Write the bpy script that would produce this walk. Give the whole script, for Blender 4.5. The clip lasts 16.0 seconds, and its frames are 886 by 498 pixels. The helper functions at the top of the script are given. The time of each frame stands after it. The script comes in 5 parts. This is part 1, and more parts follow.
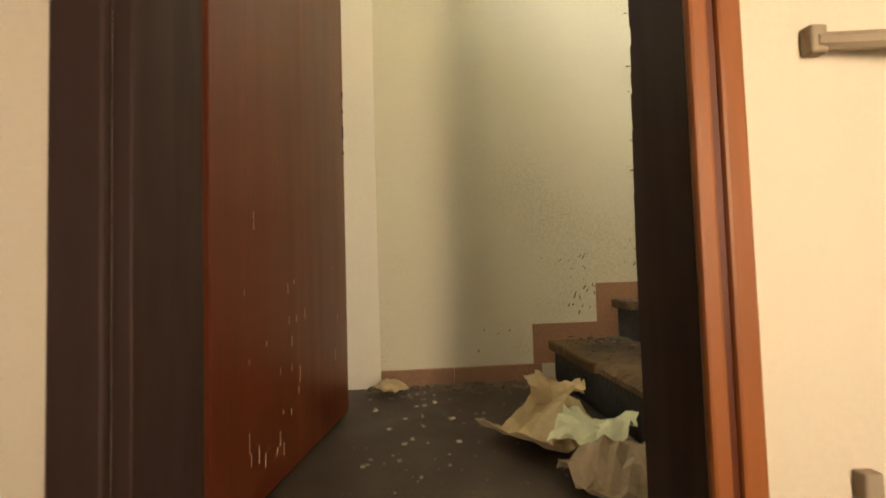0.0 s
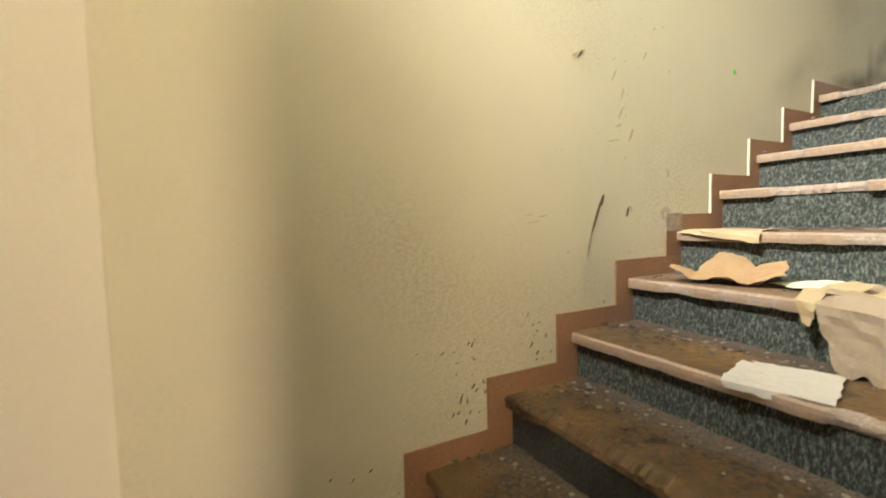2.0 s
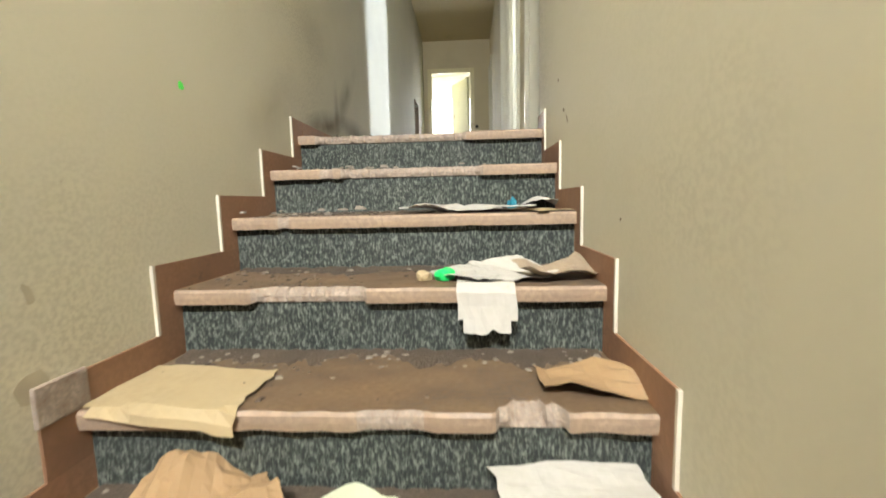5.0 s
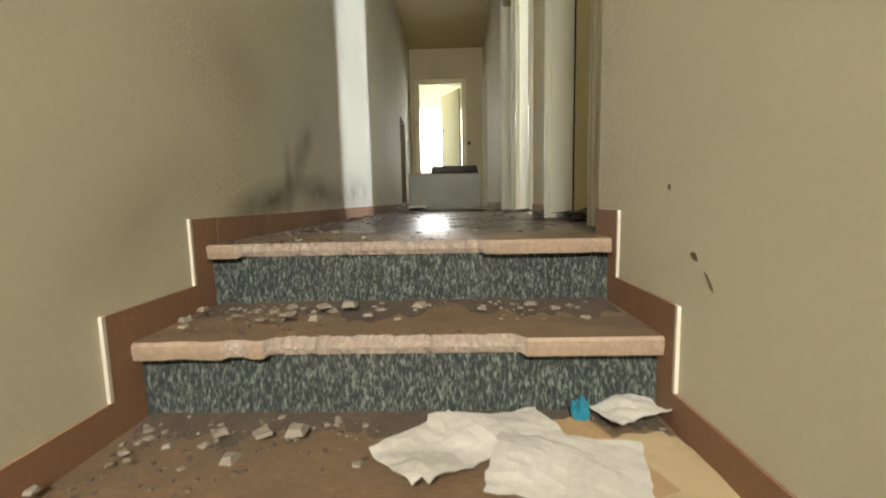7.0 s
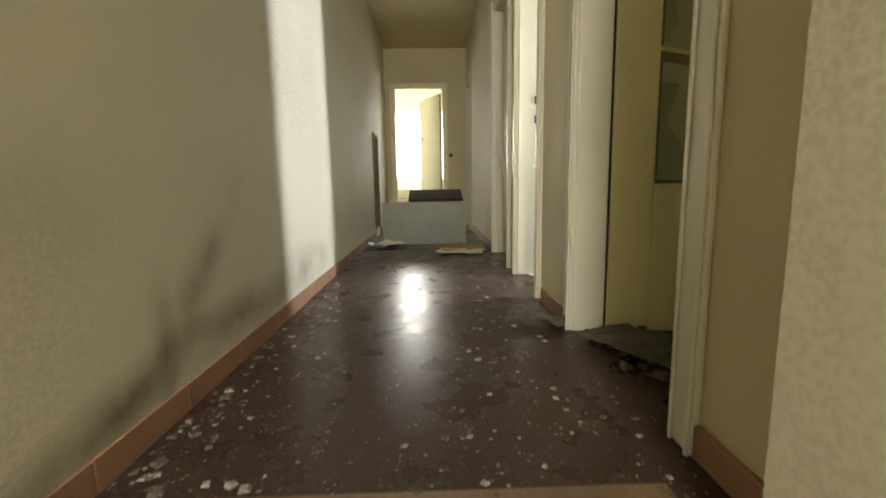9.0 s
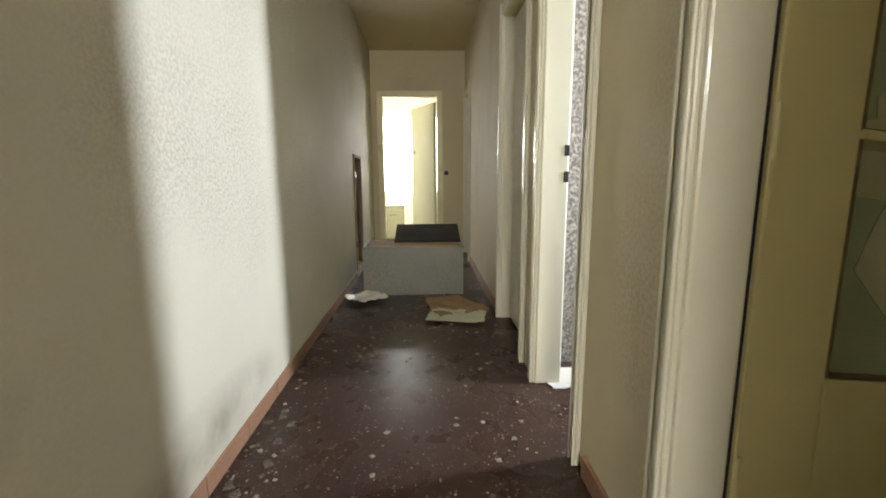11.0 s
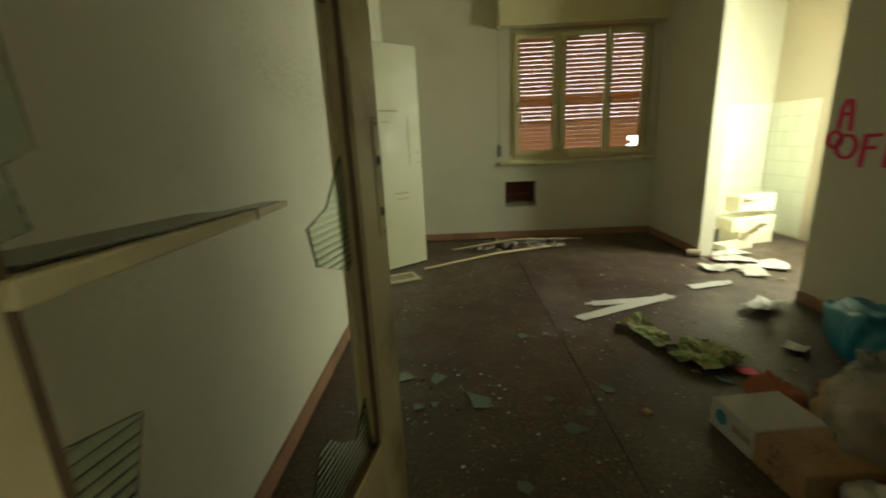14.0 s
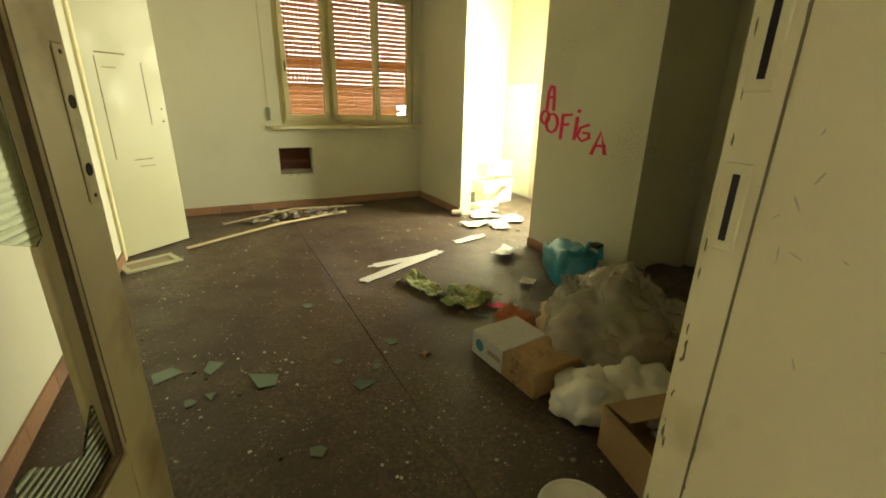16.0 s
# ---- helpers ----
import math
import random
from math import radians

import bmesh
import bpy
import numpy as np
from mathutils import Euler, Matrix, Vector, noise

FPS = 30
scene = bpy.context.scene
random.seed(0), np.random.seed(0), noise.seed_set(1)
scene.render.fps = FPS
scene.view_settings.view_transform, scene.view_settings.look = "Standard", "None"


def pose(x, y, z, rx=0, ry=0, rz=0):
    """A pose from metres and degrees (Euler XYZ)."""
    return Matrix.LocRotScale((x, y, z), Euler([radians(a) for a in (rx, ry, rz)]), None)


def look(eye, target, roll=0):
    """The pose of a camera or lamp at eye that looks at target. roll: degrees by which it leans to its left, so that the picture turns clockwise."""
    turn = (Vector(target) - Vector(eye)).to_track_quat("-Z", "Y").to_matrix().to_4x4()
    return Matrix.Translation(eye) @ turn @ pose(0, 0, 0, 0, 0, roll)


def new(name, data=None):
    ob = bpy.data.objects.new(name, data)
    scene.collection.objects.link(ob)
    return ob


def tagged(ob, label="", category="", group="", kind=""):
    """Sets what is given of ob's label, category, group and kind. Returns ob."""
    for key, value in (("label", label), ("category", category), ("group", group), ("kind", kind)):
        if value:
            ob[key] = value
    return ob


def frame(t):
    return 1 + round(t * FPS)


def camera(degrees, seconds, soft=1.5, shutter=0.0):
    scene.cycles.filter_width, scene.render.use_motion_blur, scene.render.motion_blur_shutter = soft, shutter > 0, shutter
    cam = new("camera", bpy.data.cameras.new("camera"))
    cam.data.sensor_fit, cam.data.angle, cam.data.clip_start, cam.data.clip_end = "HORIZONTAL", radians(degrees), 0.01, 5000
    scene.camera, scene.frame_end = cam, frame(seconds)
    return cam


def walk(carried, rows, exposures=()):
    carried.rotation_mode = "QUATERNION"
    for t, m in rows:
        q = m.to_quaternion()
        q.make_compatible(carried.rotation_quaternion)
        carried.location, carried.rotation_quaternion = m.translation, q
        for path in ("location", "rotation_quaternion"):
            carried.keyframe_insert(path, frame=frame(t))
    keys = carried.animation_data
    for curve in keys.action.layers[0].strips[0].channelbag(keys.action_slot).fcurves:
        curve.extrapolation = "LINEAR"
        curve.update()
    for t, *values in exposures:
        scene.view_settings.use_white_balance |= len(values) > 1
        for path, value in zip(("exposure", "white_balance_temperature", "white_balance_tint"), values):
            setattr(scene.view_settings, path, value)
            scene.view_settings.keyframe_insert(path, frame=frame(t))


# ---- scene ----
cam = camera(92.3, 16.0, soft=1.8, shutter=0.3)
PATH = [
    (0, (0.647, 1.118, 0.531), (0.798, 3.111, 0.616), -1.7),
    (0.5, (0.637, 1.316, 0.639), (0.858, 3.301, 0.743), -1.7),
    (1, (0.646, 1.524, 0.789), (0.876, 3.508, 0.894), -1.2),
    (1.5, (0.654, 1.713, 0.894), (1.215, 3.631, 0.828), -2.0),
    (2, (0.74, 1.868, 0.969), (1.651, 3.644, 0.841), -1.5),
    (2.5, (0.894, 2.001, 1.117), (2.073, 3.609, 0.954), -2.0),
    (3, (1.031, 2.085, 1.146), (2.588, 3.333, 1.015), -2.2),
    (3.5, (1.161, 2.201, 1.146), (3.044, 2.858, 1.008), -3.0),
    (4, (1.304, 2.258, 1.15), (3.278, 2.527, 0.974), -1.4),
    (4.2, (1.387, 2.253, 1.151), (3.369, 2.453, 0.976), -1.3),
    (5.3, (1.87, 2.285, 1.40), (3.85, 2.376, 1.16), -1.2),
    (5.9, (2.13, 2.32, 1.555), (4.11, 2.33, 1.283), -0.7),
    (6.3, (2.30, 2.335, 1.57), (4.28, 2.31, 1.289), -0.4),
    (6.5, (2.373, 2.337, 1.628), (4.347, 2.351, 1.311), -0.3),
    (7, (2.56, 2.359, 1.732), (4.546, 2.409, 1.506), -1.2),
    (7.5, (2.744, 2.376, 1.864), (4.717, 2.329, 1.541), -1.6),
    (8, (2.944, 2.365, 1.971), (4.918, 2.4, 1.651), -0.1),
    (8.4, (3.075, 2.361, 2.075), (5.058, 2.464, 1.832), -0.9),
    (8.5, (3.129, 2.369, 2.094), (5.114, 2.447, 1.864), -0.6),
    (9, (3.338, 2.378, 2.219), (5.317, 2.328, 1.933), -1.0),
    (10.2, (3.873, 2.343, 2.545), (5.847, 2.283, 2.234), -0.97),
    (11.3, (4.292, 2.335, 2.668), (6.262, 2.253, 2.339), -0.3),
    (11.5, (4.36, 2.299, 2.689), (6.33, 2.2, 2.357), -0.8),
    (12, (4.53, 2.225, 2.73), (6.398, 1.57, 2.45), -2.0),
    (12.5, (4.63, 2.159, 2.822), (6.124, 0.89, 2.426), -2.5),
    (13, (4.723, 1.98, 2.802), (5.866, 0.386, 2.412), -4.3),
    (13.5, (4.74, 1.838, 2.802), (5.477, 0.030, 2.365), -2.4),
    (14, (4.736, 1.729, 2.794), (4.79, -0.206, 2.291), -2.7),
    (14.5, (4.727, 1.692, 2.787), (4.225, -0.167, 2.25), -1.9),
    (15, (4.705, 1.708, 2.78), (3.929, -0.042, 2.2), -0.2),
    (15.5, (4.696, 1.724, 2.771), (3.84, 0.023, 2.162), 0.5),
    (16, (4.695, 1.737, 2.769), (3.818, 0.061, 2.119), 1.2),
]
EXPOSURES = [(0.0, -0.2, 6500, 10), (1.0, 0.15, 6500, 10), (2.0, 0.1, 6500, 10), (3.0, -0.1, 6450, 10), (3.5, -0.05, 6250, 10), (4.2, -0.12, 6250, 10), (6.5, -0.5, 6500, 10), (7.0, -0.62, 6700, 10),
             (8.0, -0.75, 7000, 10), (9.0, -0.55, 7100, 10), (11.5, -0.52, 6550, 12), (12.5, -0.62, 6500, 10), (13.2, -0.58, 6200, 8), (14.3, -0.25, 6100, 8), (15.0, 0.2, 6600, 10), (16.0, 0.85, 6900, 10)]
walk(cam, [(t, look(eye, target, roll)) for t, eye, target, roll in PATH], EXPOSURES)

# ---- world, sun, lights ----
UP = 1.62          # upper floor
TOP = 4.32         # ceiling
LEFT = 3.065       # left wall of stair and corridor
world = bpy.data.worlds.new("sky")
scene.world = world
world.use_nodes = True
sky = world.node_tree.nodes.new("ShaderNodeTexSky")
sky.sky_type = "NISHITA"
sky.sun_disc = False
sky.sun_elevation, sky.sun_rotation = radians(38), radians(200)
world.node_tree.links.new(sky.outputs[0], world.node_tree.nodes["Background"].inputs[0])
world.node_tree.nodes["Background"].inputs[1].default_value = 0.1
sun = new("sun", bpy.data.lights.new("sun", "SUN"))
sun.data.energy, sun.data.angle, sun.data.color = 5.0, radians(0.6), (1, 0.93, 0.82)
sun.matrix_world = look((0, -20, 16), (2, 0, 0))


def window_light(name, eye, target, w, h, watts, colour):
    """Area lamp for daylight at one opening, whether the opening is seen or assumed."""
    ob = new(name, bpy.data.lights.new(name, "AREA"))
    ob.data.shape, ob.data.size, ob.data.size_y = "RECTANGLE", w, h
    ob.data.energy, ob.data.color = watts, colour
    ob.matrix_world = look(eye, target)
    return ob


# Unseen source in the entry room, placed for the bright strip opposite the door.
window_light("unseen_entry_light", (1.4, 0.07, 0.95), (0.7, 3.0, 0.9), 0.26, 1.0, 54, (1, 0.78, 0.54))
# Fill lamp added behind an invented slot to lift the dim stair wall.
window_light("unseen_entry_light", (-0.95, -0.95, 1.0), (0.75, 1.9, 0.9), 0.18, 0.9, 68, (1, 0.78, 0.52))
# High opening out of view, set by the slanting bright edge on the wall.
window_light("unseen_stair_light", (-0.75, 2.5, 4.5), (3.0, 2.55, 1.6), 0.95, 0.26, 370, (1, 0.975, 0.93))
# Wider second lamp at that opening, added to brighten stair and corridor walls.
window_light("unseen_stair_light", (-0.42, 2.5, 3.93), (3.0, 2.5, 2.9), 0.95, 0.6, 270, (1, 0.975, 0.93))
window_light("daylight_washroom", (5.98, 0.08, 3.05), (5.92, 3.0, 2.9), 0.18, 1.0, 190, (0.75, 0.83, 1))
window_light("daylight_end_room", (12.45, 2.75, 3.1), (10.0, 2.6, 2.6), 1.4, 1.3, 270, (0.93, 0.97, 1))
window_light("daylight_bathroom", (1.17, -1.6, 3.05), (2.3, -2.35, 2.3), 0.8, 1.1, 165, (1, 0.99, 0.70))

# ---- materials ----
MATS = {}


def mat(name, base, rough=0.8, second=None, scale=3.0, mix=0.5, grain=0.0, grain_scale=60.0, stain=None, stain_scale=1.2, stain_at=0.6,
        bump=0.0, bump_scale=40.0, metal=0.0, stretch=(1, 1, 1), coat=0.0, island=0.0, soft=0.14):
    """A surface of two blended colours, blotches of a third, fine grain and relief."""
    m = bpy.data.materials.new(name)
    m.use_nodes = True
    nt = m.node_tree
    n, l = nt.nodes, nt.links
    b = n["Principled BSDF"]
    mp = n.new("ShaderNodeMapping")
    mp.inputs["Scale"].default_value = stretch
    geo = n.new("ShaderNodeNewGeometry")
    l.new(geo.outputs["Position"], mp.inputs[0])

    def noise_of(s, detail=6.0):
        t = n.new("ShaderNodeTexNoise")
        t.inputs["Scale"].default_value = s
        t.inputs["Detail"].default_value = detail
        l.new(mp.outputs[0], t.inputs["Vector"])
        return t

    def blend(fac, a, c):
        x = n.new("ShaderNodeMix")
        x.data_type = "RGBA"
        l.new(fac, x.inputs[0])
        for v, i in ((a, 6), (c, 7)):
            if isinstance(v, tuple):
                x.inputs[i].default_value = (*v, 1)
            else:
                l.new(v, x.inputs[i])
        return x.outputs[2]

    def ramp(fac, lo, hi):
        r = n.new("ShaderNodeMapRange")
        r.inputs[1].default_value, r.inputs[2].default_value = lo, hi
        l.new(fac, r.inputs[0])
        return r.outputs[0]

    col = base
    if second:
        col = blend(ramp(noise_of(scale).outputs[0], 0.5 - mix / 2, 0.5 + mix / 2), base, second)
    if stain:
        col = blend(ramp(noise_of(stain_scale, 8.0).outputs[0], stain_at, stain_at + soft), col, stain)
    if grain:
        dark = tuple(v * (1 - grain) for v in base)
        col = blend(ramp(noise_of(grain_scale, 3.0).outputs[0], 0.62, 0.4), col, dark)
    if island:
        oi = n.new("ShaderNodeObjectInfo")
        hs = n.new("ShaderNodeHueSaturation")
        r = n.new("ShaderNodeMapRange")
        r.inputs[3].default_value, r.inputs[4].default_value = 1 - island, 1 + island
        l.new(oi.outputs["Random"], r.inputs[0])
        l.new(r.outputs[0], hs.inputs["Value"])
        if isinstance(col, tuple):
            hs.inputs["Color"].default_value = (*col, 1)
        else:
            l.new(col, hs.inputs["Color"])
        col = hs.outputs[0]
    if isinstance(col, tuple):
        b.inputs["Base Color"].default_value = (*col, 1)
    else:
        l.new(col, b.inputs["Base Color"])
    rr = ramp(noise_of(5.0).outputs[0], 0.2, 0.8)
    rm = n.new("ShaderNodeMapRange")
    rm.inputs[3].default_value, rm.inputs[4].default_value = max(0.03, rough * 0.75), min(1, rough * 1.25)
    l.new(rr, rm.inputs[0])
    l.new(rm.outputs[0], b.inputs["Roughness"])
    b.inputs["Metallic"].default_value = metal
    b.inputs["Coat Weight"].default_value = coat
    if bump:
        bp = n.new("ShaderNodeBump")
        bp.inputs["Strength"].default_value = bump
        bp.inputs["Distance"].default_value = 0.004
        l.new(noise_of(bump_scale, 5.0).outputs[0], bp.inputs["Height"])
        l.new(bp.outputs[0], b.inputs["Normal"])
    MATS[name] = m
    return m


M_STAIRWALL = mat("stair_plaster", (0.60, 0.565, 0.43), 0.75, (0.545, 0.515, 0.385), 1.3, 0.5, 0.025, 90, (0.37, 0.34, 0.255), 0.9, 0.5, 0.0, 60, soft=0.3)
M_CORRWALL = mat("corridor_plaster", (0.59, 0.52, 0.345), 0.8, (0.52, 0.45, 0.295), 1.4, 0.5, 0.08, 80, (0.34, 0.295, 0.20), 1.1, 0.52, 0.06, 120, soft=0.25)
M_ROOMWALL = mat("room_plaster", (0.60, 0.585, 0.45), 0.85, (0.53, 0.515, 0.395), 1.5, 0.5, 0.08, 80, (0.35, 0.33, 0.235), 1.1, 0.52, 0.2, 100, soft=0.25)
M_CREAMWALL = mat("entry_plaster", (0.60, 0.53, 0.41), 0.8, (0.53, 0.46, 0.35), 1.5, 0.5, 0.05, 80, None, 1, 0.6, 0.12, 120)
M_ENDWALL = mat("chalky_white_plaster", (0.78, 0.77, 0.70), 0.85, (0.70, 0.69, 0.61), 1.5, 0.5, 0.05, 80, None, 1, 0.6, 0.08, 100)
M_FILM = mat("dusty_torn_film", (0.10, 0.09, 0.07), 0.4, (0.055, 0.05, 0.04), 9.0, 0.5, 0.3, 70, (0.16, 0.15, 0.12), 7.0, 0.6, 0.3, 60)
M_CEIL = mat("ceiling_plaster", (0.64, 0.55, 0.345), 0.9, (0.56, 0.475, 0.29), 1.2, 0.5, 0.05, 60, (0.34, 0.28, 0.17), 1.3, 0.6, 0.15, 90)
M_PANELWHITE = mat("painted_panel", (0.72, 0.68, 0.58), 0.6, (0.66, 0.61, 0.5), 2.0, 0.6, 0.04, 90)
M_EDGE = mat("filler_white", (0.66, 0.62, 0.52), 0.7, (0.5, 0.46, 0.37), 9.0, 0.6)
# Darker tone for both jambs and the left casing.
M_JAMB = mat("darker_frame_wood", (0.032, 0.010, 0.005), 0.75, (0.016, 0.006, 0.004), 2.5, 0.6, 0.3, 40, None, 1, 0.6, 0.1, 40, stretch=(3, 3, 0.25))
M_MAHOG = mat("mahogany", (0.135, 0.026, 0.006), 0.36, (0.042, 0.010, 0.005), 2.0, 0.45, 0.35, 30, (0.19, 0.05, 0.012), 1.3, 0.56, 0.08, 30, stretch=(4, 4, 0.16), coat=0.1)
M_MAHOG_LIGHT = mat("orange_varnished_wood", (0.30, 0.095, 0.022), 0.4, (0.20, 0.058, 0.014), 3.0, 0.6, 0.25, 20, None, 1, 0.6, 0.08, 30, stretch=(3, 3, 0.25), coat=0.2)
M_CREAMWOOD = mat("cream_gloss_paint", (0.67, 0.62, 0.37), 0.38, (0.60, 0.545, 0.31), 2.5, 0.6, 0.0, 50, (0.36, 0.28, 0.14), 4.0, 0.61, 0.06, 25, coat=0.15)
M_CASING = mat("ivory_gloss_paint", (0.66, 0.64, 0.52), 0.35, (0.58, 0.56, 0.45), 2.2, 0.6, 0.0, 50, (0.44, 0.40, 0.27), 4.0, 0.68, 0.06, 25, coat=0.2)
M_PALELEAF = mat("pale_yellow_paint", (0.41, 0.40, 0.25), 0.5, (0.365, 0.355, 0.22), 2.0, 0.6, 0.0, 50, (0.50, 0.42, 0.22), 5.0, 0.7, 0.05, 20)
M_SKIRT = mat("terracotta_skirting", (0.33, 0.18, 0.10), 0.6, (0.23, 0.12, 0.07), 6.0, 0.7, 0.25, 70, (0.14, 0.09, 0.06), 4.0, 0.6, 0.15, 80, island=0.12)
M_TREAD = mat("tan_stone_tread", (0.175, 0.112, 0.06), 0.62, (0.12, 0.083, 0.055), 9.0, 0.45, 0.3, 90, (0.085, 0.066, 0.049), 5.0, 0.5, 0.4, 90, stretch=(1.6, 0.7, 1))
# Ochre and dirt, darkened further to hold the shade at the stair foot.
M_TREADLOW = mat("dirty_shaded_ochre_tread", (0.165, 0.094, 0.03), 0.7, (0.038, 0.028, 0.018), 5.0, 0.3, 0.45, 55, (0.016, 0.013, 0.011), 4.0, 0.47, 1.0, 60)
M_LANDING = mat("ochre_worn_slab", (0.165, 0.105, 0.05), 0.5, (0.075, 0.056, 0.038), 5.0, 0.5, 0.35, 60, (0.04, 0.03, 0.022), 9.0, 0.6, 0.4, 90, stretch=(0.5, 1.4, 1), soft=0.06)
M_NOSE = mat("pink_stone_nosing", (0.36, 0.265, 0.185), 0.6, (0.29, 0.21, 0.145), 12.0, 0.6, 0.25, 70, (0.24, 0.17, 0.12), 9.0, 0.6, 0.4, 80)
M_CHIP = mat("broken_stone_face", (0.42, 0.345, 0.28), 0.9, (0.22, 0.16, 0.115), 45.0, 0.4, 0.35, 110, (0.22, 0.16, 0.12), 16.0, 0.6, 1.0, 120)
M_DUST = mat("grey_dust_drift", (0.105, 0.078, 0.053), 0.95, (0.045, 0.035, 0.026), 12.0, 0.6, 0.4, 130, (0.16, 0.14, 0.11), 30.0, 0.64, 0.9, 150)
M_RISER = mat("grey_stucco_riser", (0.020, 0.027, 0.024), 0.8, (0.165, 0.185, 0.155), 120.0, 0.26, 0.25, 220, (0.035, 0.036, 0.032), 3.0, 0.64, 1.0, 135, stretch=(1, 1, 0.4))
# Dirty stucco with the lower stair's shade mixed into its dark colour.
M_RISERLOW = mat("dirty_shaded_riser", (0.02, 0.021, 0.019), 0.8, (0.06, 0.062, 0.056), 90.0, 0.3, 0.3, 150, (0.012, 0.011, 0.01), 3.0, 0.5, 1.0, 75)
M_LINO = mat("hall_floor", (0.042, 0.029, 0.021), 0.55, (0.024, 0.017, 0.013), 4.0, 0.6, 0.3, 60, (0.11, 0.085, 0.06), 5.0, 0.62, 0.2, 60)
M_RUBBLE = mat("plaster_rubble", (0.27, 0.235, 0.185), 0.9, (0.13, 0.108, 0.082), 14.0, 0.6, 0.2, 80, (0.2, 0.16, 0.12), 9, 0.6, 0.3, 80)
M_DIRT = mat("dark_dirt", (0.07, 0.055, 0.04), 0.95, (0.13, 0.10, 0.07), 30.0, 0.6, 0.3, 120, None, 1, 0.6, 0.6, 90)
M_PAPER = mat("white_paper", (0.47, 0.455, 0.405), 0.8, (0.38, 0.365, 0.315), 5.0, 0.6, 0.05, 60, (0.5, 0.44, 0.33), 6, 0.66, 0.1, 40)
M_YPAPER = mat("yellow_paper", (0.40, 0.315, 0.18), 0.8, (0.32, 0.25, 0.14), 5.0, 0.6, 0.06, 60, (0.42, 0.29, 0.14), 6, 0.64, 0.1, 40)
M_GPAPER = mat("pale_green_paper", (0.60, 0.64, 0.46), 0.8, (0.52, 0.56, 0.40), 5.0, 0.6, 0.06, 60, None, 6, 0.64, 0.1, 40)
M_CARD = mat("brown_cardboard", (0.34, 0.225, 0.115), 0.85, (0.26, 0.165, 0.082), 5.0, 0.6, 0.1, 90, (0.17, 0.10, 0.05), 4, 0.62, 0.15, 60)
M_SCORCH = mat("scorched_cardboard", (0.36, 0.22, 0.09), 0.85, (0.17, 0.095, 0.035), 11.0, 0.35, 0.2, 60, (0.025, 0.018, 0.012), 9.0, 0.56, 0.3, 50)
M_GREYCARD = mat("grey_brown_card", (0.30, 0.235, 0.16), 0.85, (0.22, 0.17, 0.115), 6.0, 0.6, 0.1, 90, (0.13, 0.1, 0.07), 4, 0.6, 0.15, 60)
# Gives holes, slots and recesses their shade as colour; also real black fittings.
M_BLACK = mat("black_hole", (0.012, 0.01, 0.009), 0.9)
M_METAL = mat("galvanised_sheet", (0.23, 0.235, 0.20), 0.5, (0.13, 0.13, 0.11), 4.0, 0.6, 0.1, 60, (0.22, 0.17, 0.11), 4.0, 0.64, 0.1, 40, metal=0.35)
M_DARKMETAL = mat("dark_steel", (0.06, 0.055, 0.05), 0.45, (0.1, 0.085, 0.07), 8.0, 0.6, metal=0.7)
M_BLUE = mat("turquoise_plastic", (0.015, 0.21, 0.29), 0.45, (0.012, 0.16, 0.23), 6.0, 0.6)
M_WHITEPLASTIC = mat("white_plastic_bag", (0.74, 0.72, 0.64), 0.4, (0.62, 0.60, 0.52), 8.0, 0.6)
M_GREENCLOTH = mat("green_camouflage_cloth", (0.20, 0.26, 0.09), 0.95, (0.52, 0.45, 0.22), 11.0, 0.16, 0.2, 120, (0.07, 0.09, 0.04), 13.0, 0.55, 0.4, 140)
M_ORANGERAG = mat("rust_red_rag", (0.34, 0.10, 0.035), 0.9, (0.22, 0.06, 0.03), 18.0, 0.5, 0.2, 90)
M_PINK = mat("magenta_spray", (0.72, 0.010, 0.13), 0.55, (0.62, 0.01, 0.10), 20.0, 0.6)
M_GREENSPRAY = mat("green_spray", (0.10, 0.75, 0.10), 0.6)
M_GREENTIN = mat("green_wrapper", (0.02, 0.62, 0.13), 0.4)
M_MARK = mat("dark_scuff", (0.10, 0.07, 0.04), 0.9, (0.2, 0.15, 0.09), 30.0, 0.6)
M_SPLASH = mat("black_splash", (0.062, 0.044, 0.027), 0.7, (0.11, 0.078, 0.046), 30.0, 0.6)
M_GREYMARK = mat("grey_scuff", (0.47, 0.42, 0.305), 0.9, (0.38, 0.335, 0.24), 30.0, 0.6)
M_ROUGH = mat("stripped_wall", (0.20, 0.18, 0.155), 0.95, (0.33, 0.30, 0.26), 26.0, 0.35, 0.5, 60, (0.16, 0.14, 0.12), 7.0, 0.55, 0.8, 60)
M_TILE = mat("pale_tile", (0.74, 0.76, 0.64), 0.2, (0.68, 0.71, 0.6), 3.0, 0.6, coat=0.2, island=0.04)
M_CERAMIC = mat("ivory_ceramic", (0.76, 0.72, 0.54), 0.25, (0.68, 0.63, 0.46), 6.0, 0.6, 0.0, 50, (0.45, 0.38, 0.24), 5.0, 0.64)
M_BRICKIN = mat("broken_brick", (0.16, 0.05, 0.03), 0.95, (0.07, 0.03, 0.02), 9.0, 0.6, 0.3, 60, None, 1, 0.6, 0.6, 50)
M_WOODSTICK = mat("bare_batten", (0.40, 0.33, 0.2), 0.75, (0.36, 0.27, 0.14), 6.0, 0.6)
M_DARKROOM = mat("closet_plaster", (0.40, 0.36, 0.28), 0.9, (0.33, 0.30, 0.23), 2.0, 0.6)



